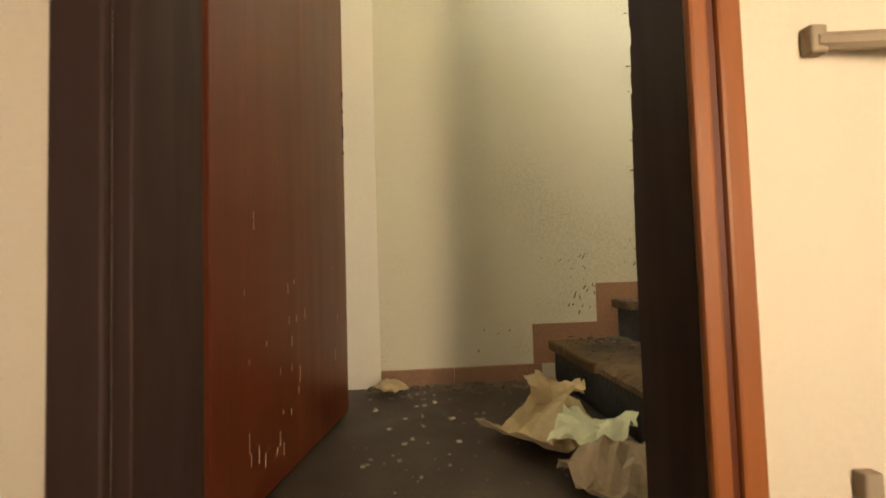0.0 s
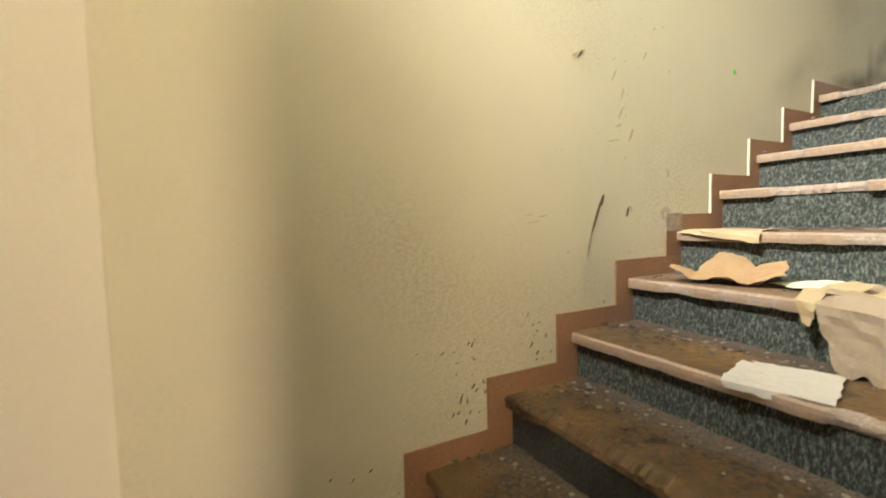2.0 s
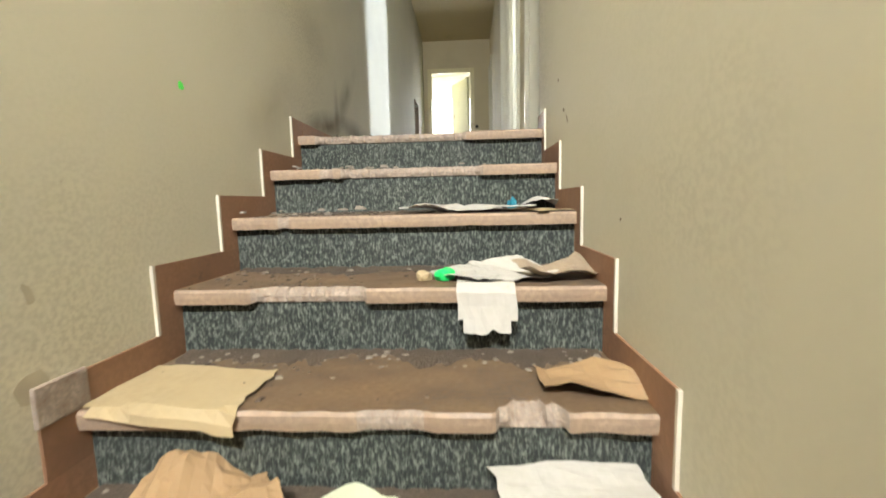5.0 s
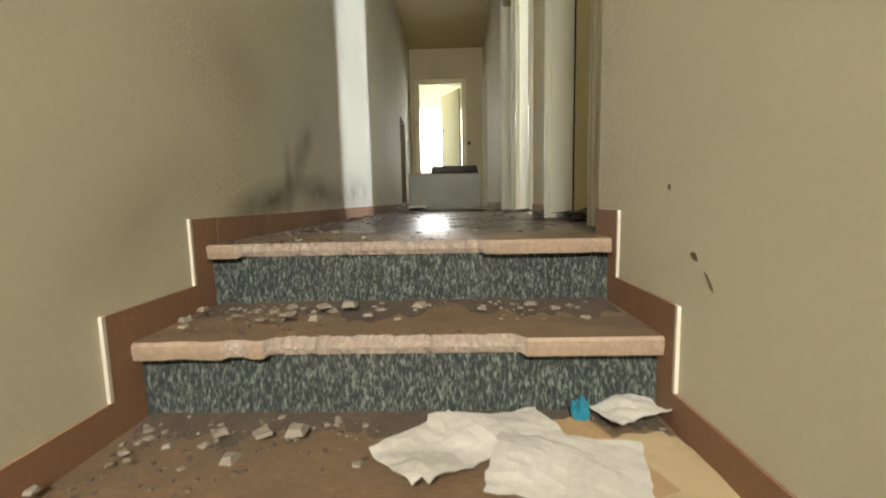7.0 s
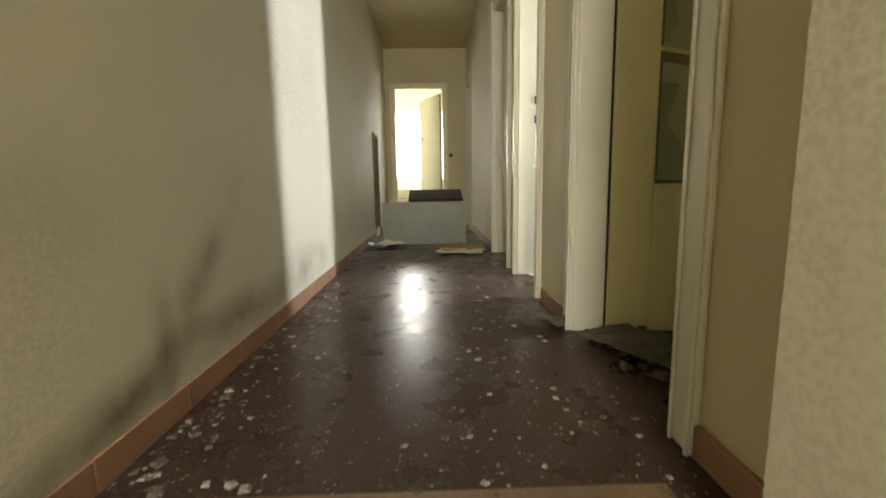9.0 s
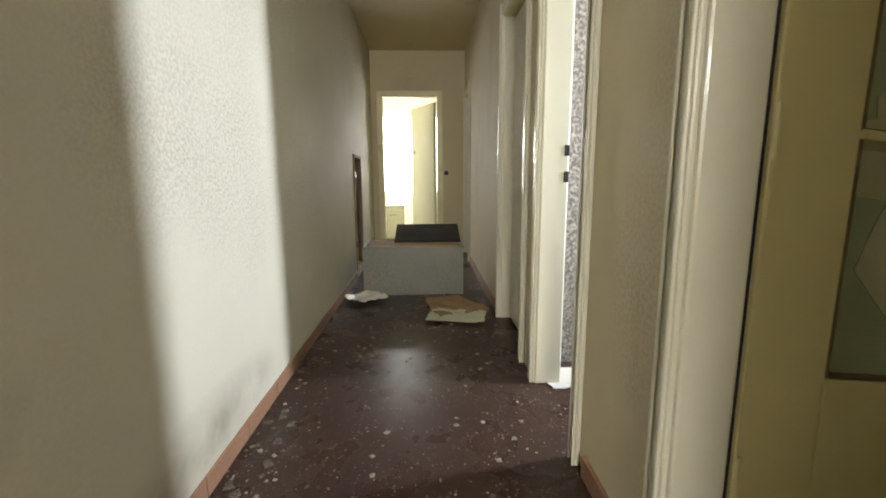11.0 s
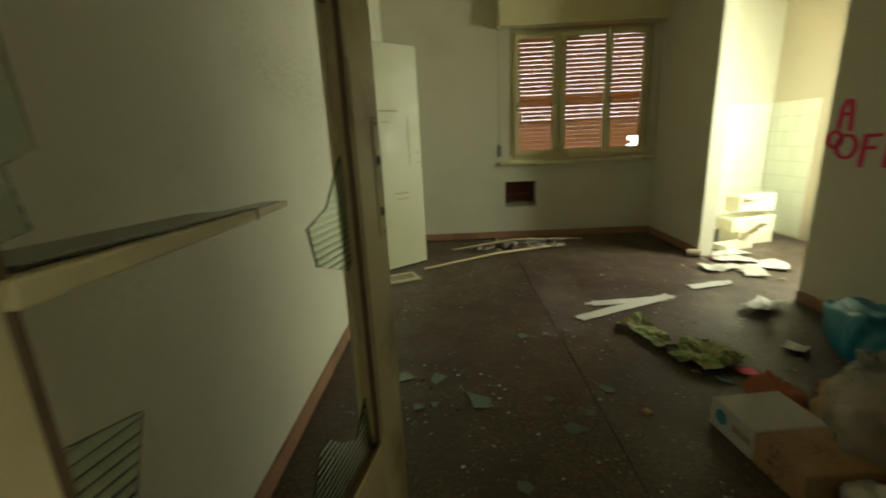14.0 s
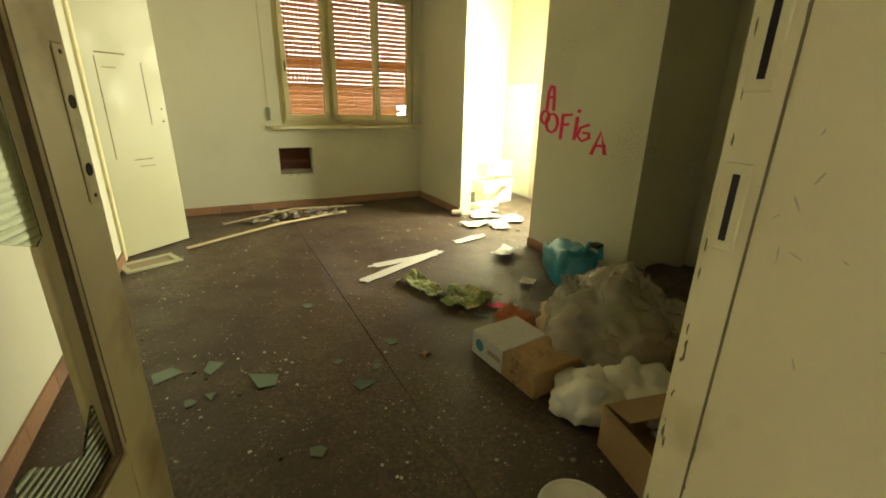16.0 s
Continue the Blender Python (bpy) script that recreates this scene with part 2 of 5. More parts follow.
def smudged(m, spots, colour):
    """Soft rubbed-in dirt on a wall along x: spots of (x, z, length, width, tilt, strength)."""
    nt = m.node_tree
    n, l = nt.nodes, nt.links
    b = n["Principled BSDF"]
    out = b.inputs["Base Color"].links[0].from_socket
    geo = n.new("ShaderNodeNewGeometry")
    warp = n.new("ShaderNodeTexNoise")
    warp.inputs["Scale"].default_value = 3.5
    warp.inputs["Detail"].default_value = 6.0
    l.new(geo.outputs["Position"], warp.inputs["Vector"])
    for x, z, length, width, tilt, strength in spots:
        mp = n.new("ShaderNodeMapping")
        mp.vector_type = "TEXTURE"
        mp.inputs["Location"].default_value = (x, LEFT, z)
        mp.inputs["Rotation"].default_value = (0, radians(-tilt), 0)
        mp.inputs["Scale"].default_value = (length, 0.4, width)
        l.new(geo.outputs["Position"], mp.inputs[0])
        g = n.new("ShaderNodeTexGradient")
        g.gradient_type = "SPHERICAL"
        l.new(mp.outputs[0], g.inputs[0])
        k = n.new("ShaderNodeMath")
        k.operation = "MULTIPLY"
        l.new(g.outputs["Fac"], k.inputs[0])
        w = n.new("ShaderNodeMapRange")
        w.inputs[1].default_value, w.inputs[2].default_value, w.inputs[4].default_value = 0.3, 0.62, 1.6 * strength
        l.new(warp.outputs[0], w.inputs[0])
        l.new(w.outputs[0], k.inputs[1])
        x2 = n.new("ShaderNodeMix")
        x2.data_type = "RGBA"
        l.new(k.outputs[0], x2.inputs[0])
        l.new(out, x2.inputs[6])
        x2.inputs[7].default_value = (*colour, 1)
        out = x2.outputs[2]
    l.new(out, b.inputs["Base Color"])


smudged(M_STAIRWALL, ((4.62, 2.0, 0.45, 0.10, 42, 0.42), (4.40, 1.82, 0.06, 0.25, 0, 0.7), (4.2, 1.74, 0.5, 0.10, 12, 0.7), (4.05, 2.2, 0.35, 0.2, 20, 0.2), (4.9, 1.78, 0.6, 0.12, 0, 0.6), (3.5, 1.7, 0.4, 0.15, 30, 0.22), (5.6, 1.8, 0.6, 0.16, 0, 0.5)), (0.17, 0.14, 0.09))


def terrazzo(name, rough, dust, dust_at, gloss):
    m = mat(name, (0.050, 0.029, 0.021), rough, (0.036, 0.022, 0.016), 5.0, 0.6, 0.25, 70, dust, 1.6, dust_at, 0.08, 60)
    nt = m.node_tree
    n, l = nt.nodes, nt.links
    b = n["Principled BSDF"]
    was = b.inputs["Base Color"].links[0].from_socket
    geo = n.new("ShaderNodeNewGeometry")
    out = was
    for s, size, c in ((60.0, 0.26, (0.34, 0.26, 0.21)), (130.0, 0.28, (0.20, 0.12, 0.10)), (26.0, 0.17, (0.46, 0.38, 0.31))):
        v = n.new("ShaderNodeTexVoronoi")
        v.inputs["Scale"].default_value = s
        l.new(geo.outputs["Position"], v.inputs["Vector"])
        r = n.new("ShaderNodeMapRange")
        r.inputs[1].default_value, r.inputs[2].default_value = size, size * 0.7
        l.new(v.outputs["Distance"], r.inputs[0])
        w = n.new("ShaderNodeTexNoise")
        w.inputs["Scale"].default_value = s * 0.3
        l.new(geo.outputs["Position"], w.inputs["Vector"])
        r2 = n.new("ShaderNodeMapRange")
        r2.inputs[1].default_value, r2.inputs[2].default_value, r2.inputs[4].default_value = 0.5, 0.62, 0.6
        l.new(w.outputs[0], r2.inputs[0])
        k = n.new("ShaderNodeMath")
        k.operation = "MULTIPLY"
        l.new(r.outputs[0], k.inputs[0])
        l.new(r2.outputs[0], k.inputs[1])
        x = n.new("ShaderNodeMix")
        x.data_type = "RGBA"
        l.new(k.outputs[0], x.inputs[0])
        l.new(out, x.inputs[6])
        x.inputs[7].default_value = (*c, 1)
        out = x.outputs[2]
    l.new(out, b.inputs["Base Color"])
    b.inputs["Specular IOR Level"].default_value = gloss
    return m


def glassy(name, colour, rough=0.05, ribs=0.0, trans=1.0, alpha=1.0, wrinkle=0.0):
    m = bpy.data.materials.new(name)
    m.use_nodes = True
    nt = m.node_tree
    b = nt.nodes["Principled BSDF"]
    b.inputs["Base Color"].default_value = (*colour, 1)
    b.inputs["Roughness"].default_value = rough
    b.inputs["Transmission Weight"].default_value = trans
    b.inputs["IOR"].default_value = 1.45
    b.inputs["Alpha"].default_value = alpha
    if ribs:
        geo = nt.nodes.new("ShaderNodeNewGeometry")
        w = nt.nodes.new("ShaderNodeTexWave")
        w.bands_direction = "Z"
        w.inputs["Scale"].default_value = ribs
        nt.links.new(geo.outputs["Position"], w.inputs["Vector"])
        bp = nt.nodes.new("ShaderNodeBump")
        bp.inputs["Strength"].default_value = 0.45
        bp.inputs["Distance"].default_value = 0.004
        nt.links.new(w.outputs[0], bp.inputs["Height"])
        nt.links.new(bp.outputs[0], b.inputs["Normal"])
    if wrinkle:
        geo = nt.nodes.new("ShaderNodeNewGeometry")
        w = nt.nodes.new("ShaderNodeTexNoise")
        w.inputs["Scale"].default_value, w.inputs["Detail"].default_value, w.inputs["Distortion"].default_value = wrinkle, 3.0, 1.2
        nt.links.new(geo.outputs["Position"], w.inputs["Vector"])
        bp = nt.nodes.new("ShaderNodeBump")
        bp.inputs["Strength"].default_value, bp.inputs["Distance"].default_value = 1.0, 0.03
        nt.links.new(w.outputs[0], bp.inputs["Height"])
        nt.links.new(bp.outputs[0], b.inputs["Normal"])
    return m


def shutter_plastic():
    m = bpy.data.materials.new("orange_shutter_plastic")
    m.use_nodes = True
    nt = m.node_tree
    n, l = nt.nodes, nt.links
    b = n["Principled BSDF"]
    oi = n.new("ShaderNodeObjectInfo")
    r = n.new("ShaderNodeMix")
    r.data_type = "RGBA"
    r.inputs[6].default_value, r.inputs[7].default_value = (0.54, 0.33, 0.16, 1), (0.63, 0.41, 0.21, 1)
    l.new(oi.outputs["Random"], r.inputs[0])
    l.new(r.outputs[2], b.inputs["Base Color"])
    b.inputs["Roughness"].default_value = 0.5
    t = n.new("ShaderNodeBsdfTranslucent")
    l.new(r.outputs[2], t.inputs[0])
    mx = n.new("ShaderNodeMixShader")
    mx.inputs[0].default_value = 0.6
    l.new(b.outputs[0], mx.inputs[1])
    l.new(t.outputs[0], mx.inputs[2])
    l.new(mx.outputs[0], n["Material Output"].inputs[0])
    return m


M_TERRAZZO = terrazzo("polished_terrazzo", 0.29, (0.042, 0.033, 0.025), 0.45, 0.14)
M_DUSTY = terrazzo("dusty_terrazzo", 0.5, (0.088, 0.064, 0.034), 0.40, 0.5)
M_RIBGLASS = glassy("ribbed_green_glass", (0.78, 0.89, 0.82), 0.1, 28.0)
M_FLOORGLASS = glassy("dusty_green_glass", (0.21, 0.28, 0.22), 0.25, 22.0, 0.35)
M_PANE = glassy("window_glass", (0.95, 0.97, 0.95), 0.02)
M_CLEARBAG = glassy("clear_plastic_bag", (0.52, 0.48, 0.38), 0.16, 0.0, 0.0, 0.5, 11.0)
M_DARKGLASS = glassy("dirty_dark_glass", (0.07, 0.10, 0.08), 0.2, 0.0, 0.2)
M_SHUTTER = shutter_plastic()

# ---- building helpers ----


def box(bm, x0, x1, y0, y1, z0, z1):
    v = [bm.verts.new((x, y, z)) for z in (z0, z1) for y in (y0, y1) for x in (x0, x1)]
    return [bm.faces.new([v[i] for i in f]) for f in ((0, 2, 3, 1), (4, 5, 7, 6), (0, 1, 5, 4), (2, 6, 7, 3), (0, 4, 6, 2), (1, 3, 7, 5))]


def boxes(*dims):
    bm = bmesh.new()
    for d in dims:
        box(bm, *d)
    return bm


def rounded(*dims, r=0.004, seg=2):
    bm = boxes(*dims)
    bmesh.ops.bevel(bm, geom=list(bm.edges), offset=r, segments=seg, affect="EDGES", profile=0.5)
    return bm


def part(name, bm, material, parent=None, label="", smooth=False, at=None):
    me = bpy.data.meshes.new(name)
    if at is not None:
        bm.transform(at)
    bm.normal_update()
    bm.to_mesh(me)
    bm.free()
    me.materials.append(material)
    if smooth:
        for p in me.polygons:
            p.use_smooth = True
    ob = new(name, me)
    if parent is not None:
        ob.parent = parent
    if label:
        ob["label"] = label
    return ob


def thing(name, label, category, group="", kind="", m=None):
    ob = tagged(new(name), label, category, group, kind)
    if m is not None:
        ob.matrix_world = m
    return ob


def structure(name, bm, material, label, category):
    return tagged(part(name, bm, material), label, category, "", "structure")


def tube(points, radius, sides=8):
    """A round bar along a line of points."""
    bm = bmesh.new()
    rings = []
    pts = [Vector(p) for p in points]
    for i, p in enumerate(pts):
        d = (pts[min(i + 1, len(pts) - 1)] - pts[max(i - 1, 0)]).normalized()
        u = d.cross(Vector((0.3, 0.2, 1))).normalized()
        w = d.cross(u)
        rings.append([bm.verts.new(p + radius * (math.cos(a) * u + math.sin(a) * w)) for a in (2 * math.pi * k / sides for k in range(sides))])
    for a, b in zip(rings, rings[1:]):
        for k in range(sides):
            bm.faces.new((a[k], a[(k + 1) % sides], b[(k + 1) % sides], b[k]))
    bm.faces.new(rings[0][::-1])
    bm.faces.new(rings[-1])
    return bm


def slab(outline, thick):
    """A flat piece of any outline in the xy plane, from z 0 to thick."""
    bm = bmesh.new()
    low = [bm.verts.new((x, y, 0)) for x, y in outline]
    high = [bm.verts.new((x, y, thick)) for x, y in outline]
    bm.faces.new(low[::-1])
    bm.faces.new(high)
    for i in range(len(outline)):
        j = (i + 1) % len(outline)
        bm.faces.new((low[i], low[j], high[j], high[i]))
    return bm


def ragged(n, rx, ry, rough, rng):
    return [((1 + rng.uniform(-rough, rough)) * rx * math.cos(a), (1 + rng.uniform(-rough, rough)) * ry * math.sin(a))
            for a in (2 * math.pi * (k + rng.uniform(-0.3, 0.3)) / n for k in range(n))]


def chunk(bm, x, y, z, size, rng):
    """One irregular lump that lies on z."""
    flat = rng.uniform(0.18, 0.6)
    vs = []
    for sx, sy, sz in ((-1, -1, 0), (1, -1, 0), (1, 1, 0), (-1, 1, 0), (-0.7, -0.7, 1), (0.7, -0.7, 1), (0.7, 0.7, 1), (-0.7, 0.7, 1)):
        vs.append([sx * size * rng.uniform(0.5, 1), sy * size * rng.uniform(0.5, 1), sz * size * flat * rng.uniform(0.7, 1.2)])
    a = rng.uniform(0, 6.28)
    v = [bm.verts.new((x + p[0] * math.cos(a) - p[1] * math.sin(a), y + p[0] * math.sin(a) + p[1] * math.cos(a), z + p[2])) for p in vs]
    for f in ((3, 2, 1, 0), (4, 5, 6, 7), (0, 1, 5, 4), (1, 2, 6, 5), (2, 3, 7, 6), (3, 0, 4, 7)):
        bm.faces.new([v[i] for i in f])


def sheet(name, w, h, m, material, label, category="paper", crumple=0.01, drop=None, nx=12, ny=10, seed=1, lift=0.003, fold=0.0, group="", taper=0.0):
    """A creased sheet lying on m's plane. drop: the local x past which it hangs down over an edge. fold: how far one end curls up."""
    bm = bmesh.new()
    rng = random.Random(seed)
    off = Vector((rng.uniform(0, 50), rng.uniform(0, 50), 0))
    lean = rng.uniform(-0.12, 0.12)
    grid = []
    for j in range(ny + 1):
        row = []
        for i in range(nx + 1):
            x, y = (i / nx - 0.5) * w, (j / ny - 0.5) * h * (1 - taper * max(0, i / nx - 0.3) / 0.7)
            if i in (0, nx):
                x += 0.05 * w * noise.noise(Vector((y * 31, 4, seed)))
            if j in (0, ny):
                y += 0.05 * h * noise.noise(Vector((x * 31, 9, seed)))
            x += 0.02 * w * noise.noise(Vector((0, y * 14, seed)))
            x += lean * y
            k = noise.noise(Vector((x * 9, y * 9, 0)) + off) + 0.5 * abs(noise.noise(Vector((x * 22, y * 22, 3)) + off))
            z = lift + crumple * (k + 0.6)
            if fold and x > w * 0.15:
                z += fold * (x - w * 0.15)
            p = Vector((x, y, max(z, lift)))
            if drop is not None and x > drop:
                d = x - drop
                p = Vector((drop + 0.006 + 0.12 * d + crumple * (k + 0.6), y, lift - d * 0.98))
            row.append(bm.verts.new(p))
        grid.append(row)
    for j in range(ny):
        for i in range(nx):
            if rng.random() < 0.25 and (i in (0, nx - 1) and j in (0, ny - 1)):
                continue
            bm.faces.new((grid[j][i], grid[j][i + 1], grid[j + 1][i + 1], grid[j + 1][i]))
    bmesh.ops.delete(bm, geom=[v for v in bm.verts if not v.link_faces], context="VERTS")
    bmesh.ops.solidify(bm, geom=list(bm.faces), thickness=0.0012)
    ob = part(name, bm, material, None, "", False)
    ob.matrix_world = m
    return tagged(ob, label, category, group)


# ---- large structure ----
S = structure
S("wall_stair_left", boxes((-0.25, 8.57, LEFT, 3.25, -0.3, TOP), (9.0, 10.3, LEFT, 3.25, -0.3, TOP), (8.57, 9.0, LEFT, 3.25, -0.3, 1.72), (8.57, 9.0, LEFT, 3.25, 2.86, TOP)),
  M_STAIRWALL, "cream stained plaster wall along stair and corridor", "wall")
S("wall_hatch_back", boxes((8.5, 9.07, 3.25, 3.3, 1.6, 3.0)), M_BLACK, "back of the wall hatch, coloured black for the shade inside", "wall")
S("wall_hall_end", boxes((-0.25, -0.1, 1.915, LEFT, -0.3, 3.6), (-0.25, -0.1, 1.915, 1.96, 3.6, 4.26), (-0.25, -0.1, 3.03, LEFT, 3.6, 4.26), (-0.25, -0.1, 1.915, LEFT, 4.26, TOP)),
  M_STAIRWALL, "cream plaster wall with a high window opening", "wall")
S("wall_hall_door", boxes((-0.25, 0.24, 1.745, 1.915, -0.3, TOP), (1.0955, 1.2, 1.745, 1.895, -0.3, TOP), (0.24, 1.0955, 1.745, 1.915, 2.05, TOP)), M_STAIRWALL, "plaster wall around the entrance door", "wall")
S("wall_stair_right", boxes((1.2, 3.875, 1.765, 1.915, -0.3, TOP)), M_STAIRWALL, "cream plaster wall beside the stair", "wall")
S("wall_entry_face", boxes((-1.6, 0.235, 1.727, 1.745, -0.3, 2.5), (1.1, 1.6, 1.727, 1.745, -0.3, 2.5), (0.235, 1.1, 1.727, 1.745, 2.13, 2.5)), M_CREAMWALL, "warm cream plaster wall of the entry room", "wall")
# Both front openings are out of view, added for the two entry lamps.
S("wall_entry_sides", boxes((-1.7, -1.6, 0.0, 1.727, -0.4, 2.5), (1.6, 1.68, 0.0, 1.70, -0.4, 2.5), (-1.6, -0.45, 0.0, 0.1, -0.4, 2.5), (-0.2, 1.2, 0.0, 0.1, -0.4, 2.5), (-0.45, -0.2, 0.0, 0.1, -0.4, 0.5), (-0.45, -0.2, 0.0, 0.1, 1.4, 2.5), (1.2, 1.6, 0.0, 0.1, -0.4, 0.3), (1.2, 1.6, 0.0, 0.1, 1.4, 2.5)),
  M_CREAMWALL, "cream plaster walls of the entry room", "wall")
S("ceiling_entry", boxes((-1.7, 1.68, 0.0, 1.70, 2.5, 2.6)), M_CEIL, "cream plaster ceiling of the entry room", "ceiling")
D1, D2, D3, D4 = (4.256, 5.04), (5.59, 6.19), (6.46, 7.22), (9.42, 10.08)
HEAD = UP + 2.1
segs, x = [], 3.875
for a, b in (D1, D2, D3, D4):
    back = 1.50 if a < 5 else 1.68
    segs += [(x, a, back, 1.80, UP - 0.1, TOP), (a, b, back, 1.80, HEAD, TOP)]
    x = b
segs += [(x, 10.19, 1.68, 1.80, UP - 0.1, TOP), (5.04, 5.55, 1.50, 1.68, UP - 0.1, TOP)]
S("wall_corridor_right", boxes(*segs), M_CORRWALL, "stained beige plaster wall with four doorways", "wall")
S("wall_corridor_end", boxes((10.19, 10.3, 1.53, 2.16, UP - 0.1, TOP), (10.19, 10.3, 2.93, LEFT, UP - 0.1, TOP), (10.19, 10.3, 2.16, 2.93, HEAD + 0.02, TOP)), M_CORRWALL, "yellowish plaster wall with a doorway", "wall")
S("wall_end_room", boxes((10.3, 12.6, 3.9, 4.0, UP - 0.1, TOP), (10.3, 12.6, 1.1, 1.2, UP - 0.1, TOP), (12.5, 12.6, 1.2, 2.0, UP - 0.1, TOP), (12.5, 12.6, 3.5, 3.9, UP - 0.1, TOP), (12.5, 12.6, 2.0, 3.5, UP - 0.1, 2.4), (12.5, 12.6, 2.0, 3.5, 3.8, TOP),
                           (10.2, 10.3, 1.2, 1.53, UP - 0.1, TOP), (10.2, 10.3, 3.25, 3.9, UP - 0.1, TOP)), M_ENDWALL, "pale walls of the sunlit end room", "wall")
S("wall_room_east", boxes((5.42, 5.55, -3.215, -2.62, UP - 0.1, TOP), (5.42, 5.55, -1.98, 1.53, UP - 0.1, TOP), (5.42, 5.55, -2.62, -1.98, 3.62, TOP), (6.2, 6.3, -3.0, -1.5, UP - 0.1, TOP), (5.55, 6.2, -3.1, -3.0, UP - 0.1, TOP), (5.55, 6.2, -1.6, -1.5, UP - 0.1, TOP)),
  M_ROOMWALL, "grey-white plaster wall with a doorway", "wall")
WX0, WX1, WZ0, WZ1 = 2.55, 4.06, 2.52, 3.87
S("wall_room_window", boxes((1.05, WX0, -3.4, -3.215, UP - 0.1, TOP), (4.12, 5.65, -3.4, -3.215, UP - 0.1, TOP), (WX1, 4.12, -3.4, -3.215, WZ0, TOP), (WX0, WX1, -3.4, -3.215, WZ1, TOP),
                            (WX0, 3.77, -3.4, -3.215, UP - 0.1, WZ0), (3.77, 4.12, -3.4, -3.215, UP - 0.1, 1.985), (3.77, 4.12, -3.4, -3.215, 2.275, WZ0), (3.77, 4.12, -3.4, -3.36, 1.985, 2.275)),
  M_ROOMWALL, "stained grey-white plaster wall under the window", "wall")
S("wall_room_west", boxes((2.33, 2.455, -3.215, -2.16, UP - 0.1, TOP), (2.30, 2.425, -1.02, -0.02, UP - 0.1, TOP), (2.30, 2.425, -2.16, -1.02, 3.77, TOP), (1.68, 2.30, -0.14, -0.02, UP - 0.1, TOP), (1.68, 1.8, -0.02, 1.765, UP - 0.1, TOP)),
  M_ROOMWALL, "grey-white plaster walls with an open bathroom doorway", "wall")
S("wall_room_north", boxes((1.68, 3.9, 1.735, 1.765, UP, TOP)), M_ROOMWALL, "grey plaster wall backing the stair", "wall")
S("wall_bathroom_west", boxes((1.05, 1.2, -3.215, -2.05, UP - 0.1, TOP), (1.05, 1.2, -1.15, -0.02, UP - 0.1, TOP), (1.05, 1.2, -2.05, -1.15, UP - 0.1, 2.45), (1.05, 1.2, -2.05, -1.15, 3.65, TOP), (1.2, 1.68, -0.14, -0.02, UP - 0.1, TOP)),
  M_CREAMWALL, "pale bathroom wall with a bright window", "wall")
S("wall_washroom", boxes((5.55, 5.85, -0.05, 0.1, UP - 0.1, TOP), (6.11, 6.62, -0.05, 0.1, UP - 0.1, TOP), (5.85, 6.11, -0.05, 0.1, UP - 0.1, 2.5), (5.85, 6.11, -0.05, 0.1, 3.6, TOP), (6.42, 6.52, 0.1, 1.68, UP - 0.1, TOP)),
  M_ROUGH, "stripped rough plaster walls of a small washroom", "wall")
S("wall_store", boxes((6.62, 7.4, 0.8, 0.9, UP - 0.1, TOP), (9.3, 10.2, 0.8, 0.9, UP - 0.1, TOP)), M_DARKROOM, "plain wall behind closed doors", "wall")

S("floor_hall", boxes((-0.25, 1.30, 1.727, 3.2, -0.12, 0.0)), M_LINO, "dark dirty floor at the stair foot", "floor")
S("floor_entry", boxes((-1.6, 1.6, 0.0, 1.727, -0.4, -0.28), (0.1, 1.2, 1.43, 1.727, -0.28, -0.14)), M_LINO, "dark floor with a low step to the door", "floor")
S("floor_corridor", boxes((4.112, 10.3, 1.53, LEFT, UP - 0.12, UP), (3.86, 4.112, 1.53, 1.916, UP - 0.12, UP), (10.3, 12.6, 1.1, 4.0, UP - 0.12, UP), (5.55, 6.52, 0.0, 1.53, UP - 0.12, UP)), M_TERRAZZO, "polished dark red-brown terrazzo corridor floor", "floor")
floor_room = thing("floor_room", "dusty dark brown terrazzo floor in two slabs", "floor", "", "structure")
for a, b in ((1.05, 4.125), (4.131, 5.56)):
    part("slab", boxes((a, b, -3.3, 1.5295, UP - 0.12, UP - (0.0 if a < 2 else 0.001))), M_DUSTY, floor_room)
part("joint", boxes((4.12, 4.136, -3.2, 1.52, UP - 0.1, UP - 0.006)), M_DIRT, floor_room, "dirt-filled floor joint")
part("slab", boxes((1.7, 3.86, 1.5296, 1.74, UP - 0.12, UP)), M_DUSTY, floor_room)
S("ceiling", boxes((-0.25, 12.7, 1.53, 4.1, TOP, TOP + 0.1), (1.0, 6.7, -3.5, 1.53, TOP, TOP + 0.1), (6.7, 12.7, 0.7, 1.53, TOP, TOP + 0.1)), M_CEIL, "stained cream plaster ceiling", "ceiling")
S("ground", boxes((-300, 300, -300, 300, -1.2, -0.9)), M_DIRT, "bare ground outside the building", "ground")

# ---- staircase ----
NOSE = [0.0] + [3.74 - 0.309 * (9 - i) for i in range(1, 10)]
RISE = 0.18
stair = thing("staircase", "worn stone staircase with chipped nosings and grey stucco risers", "staircase", "", "structure")


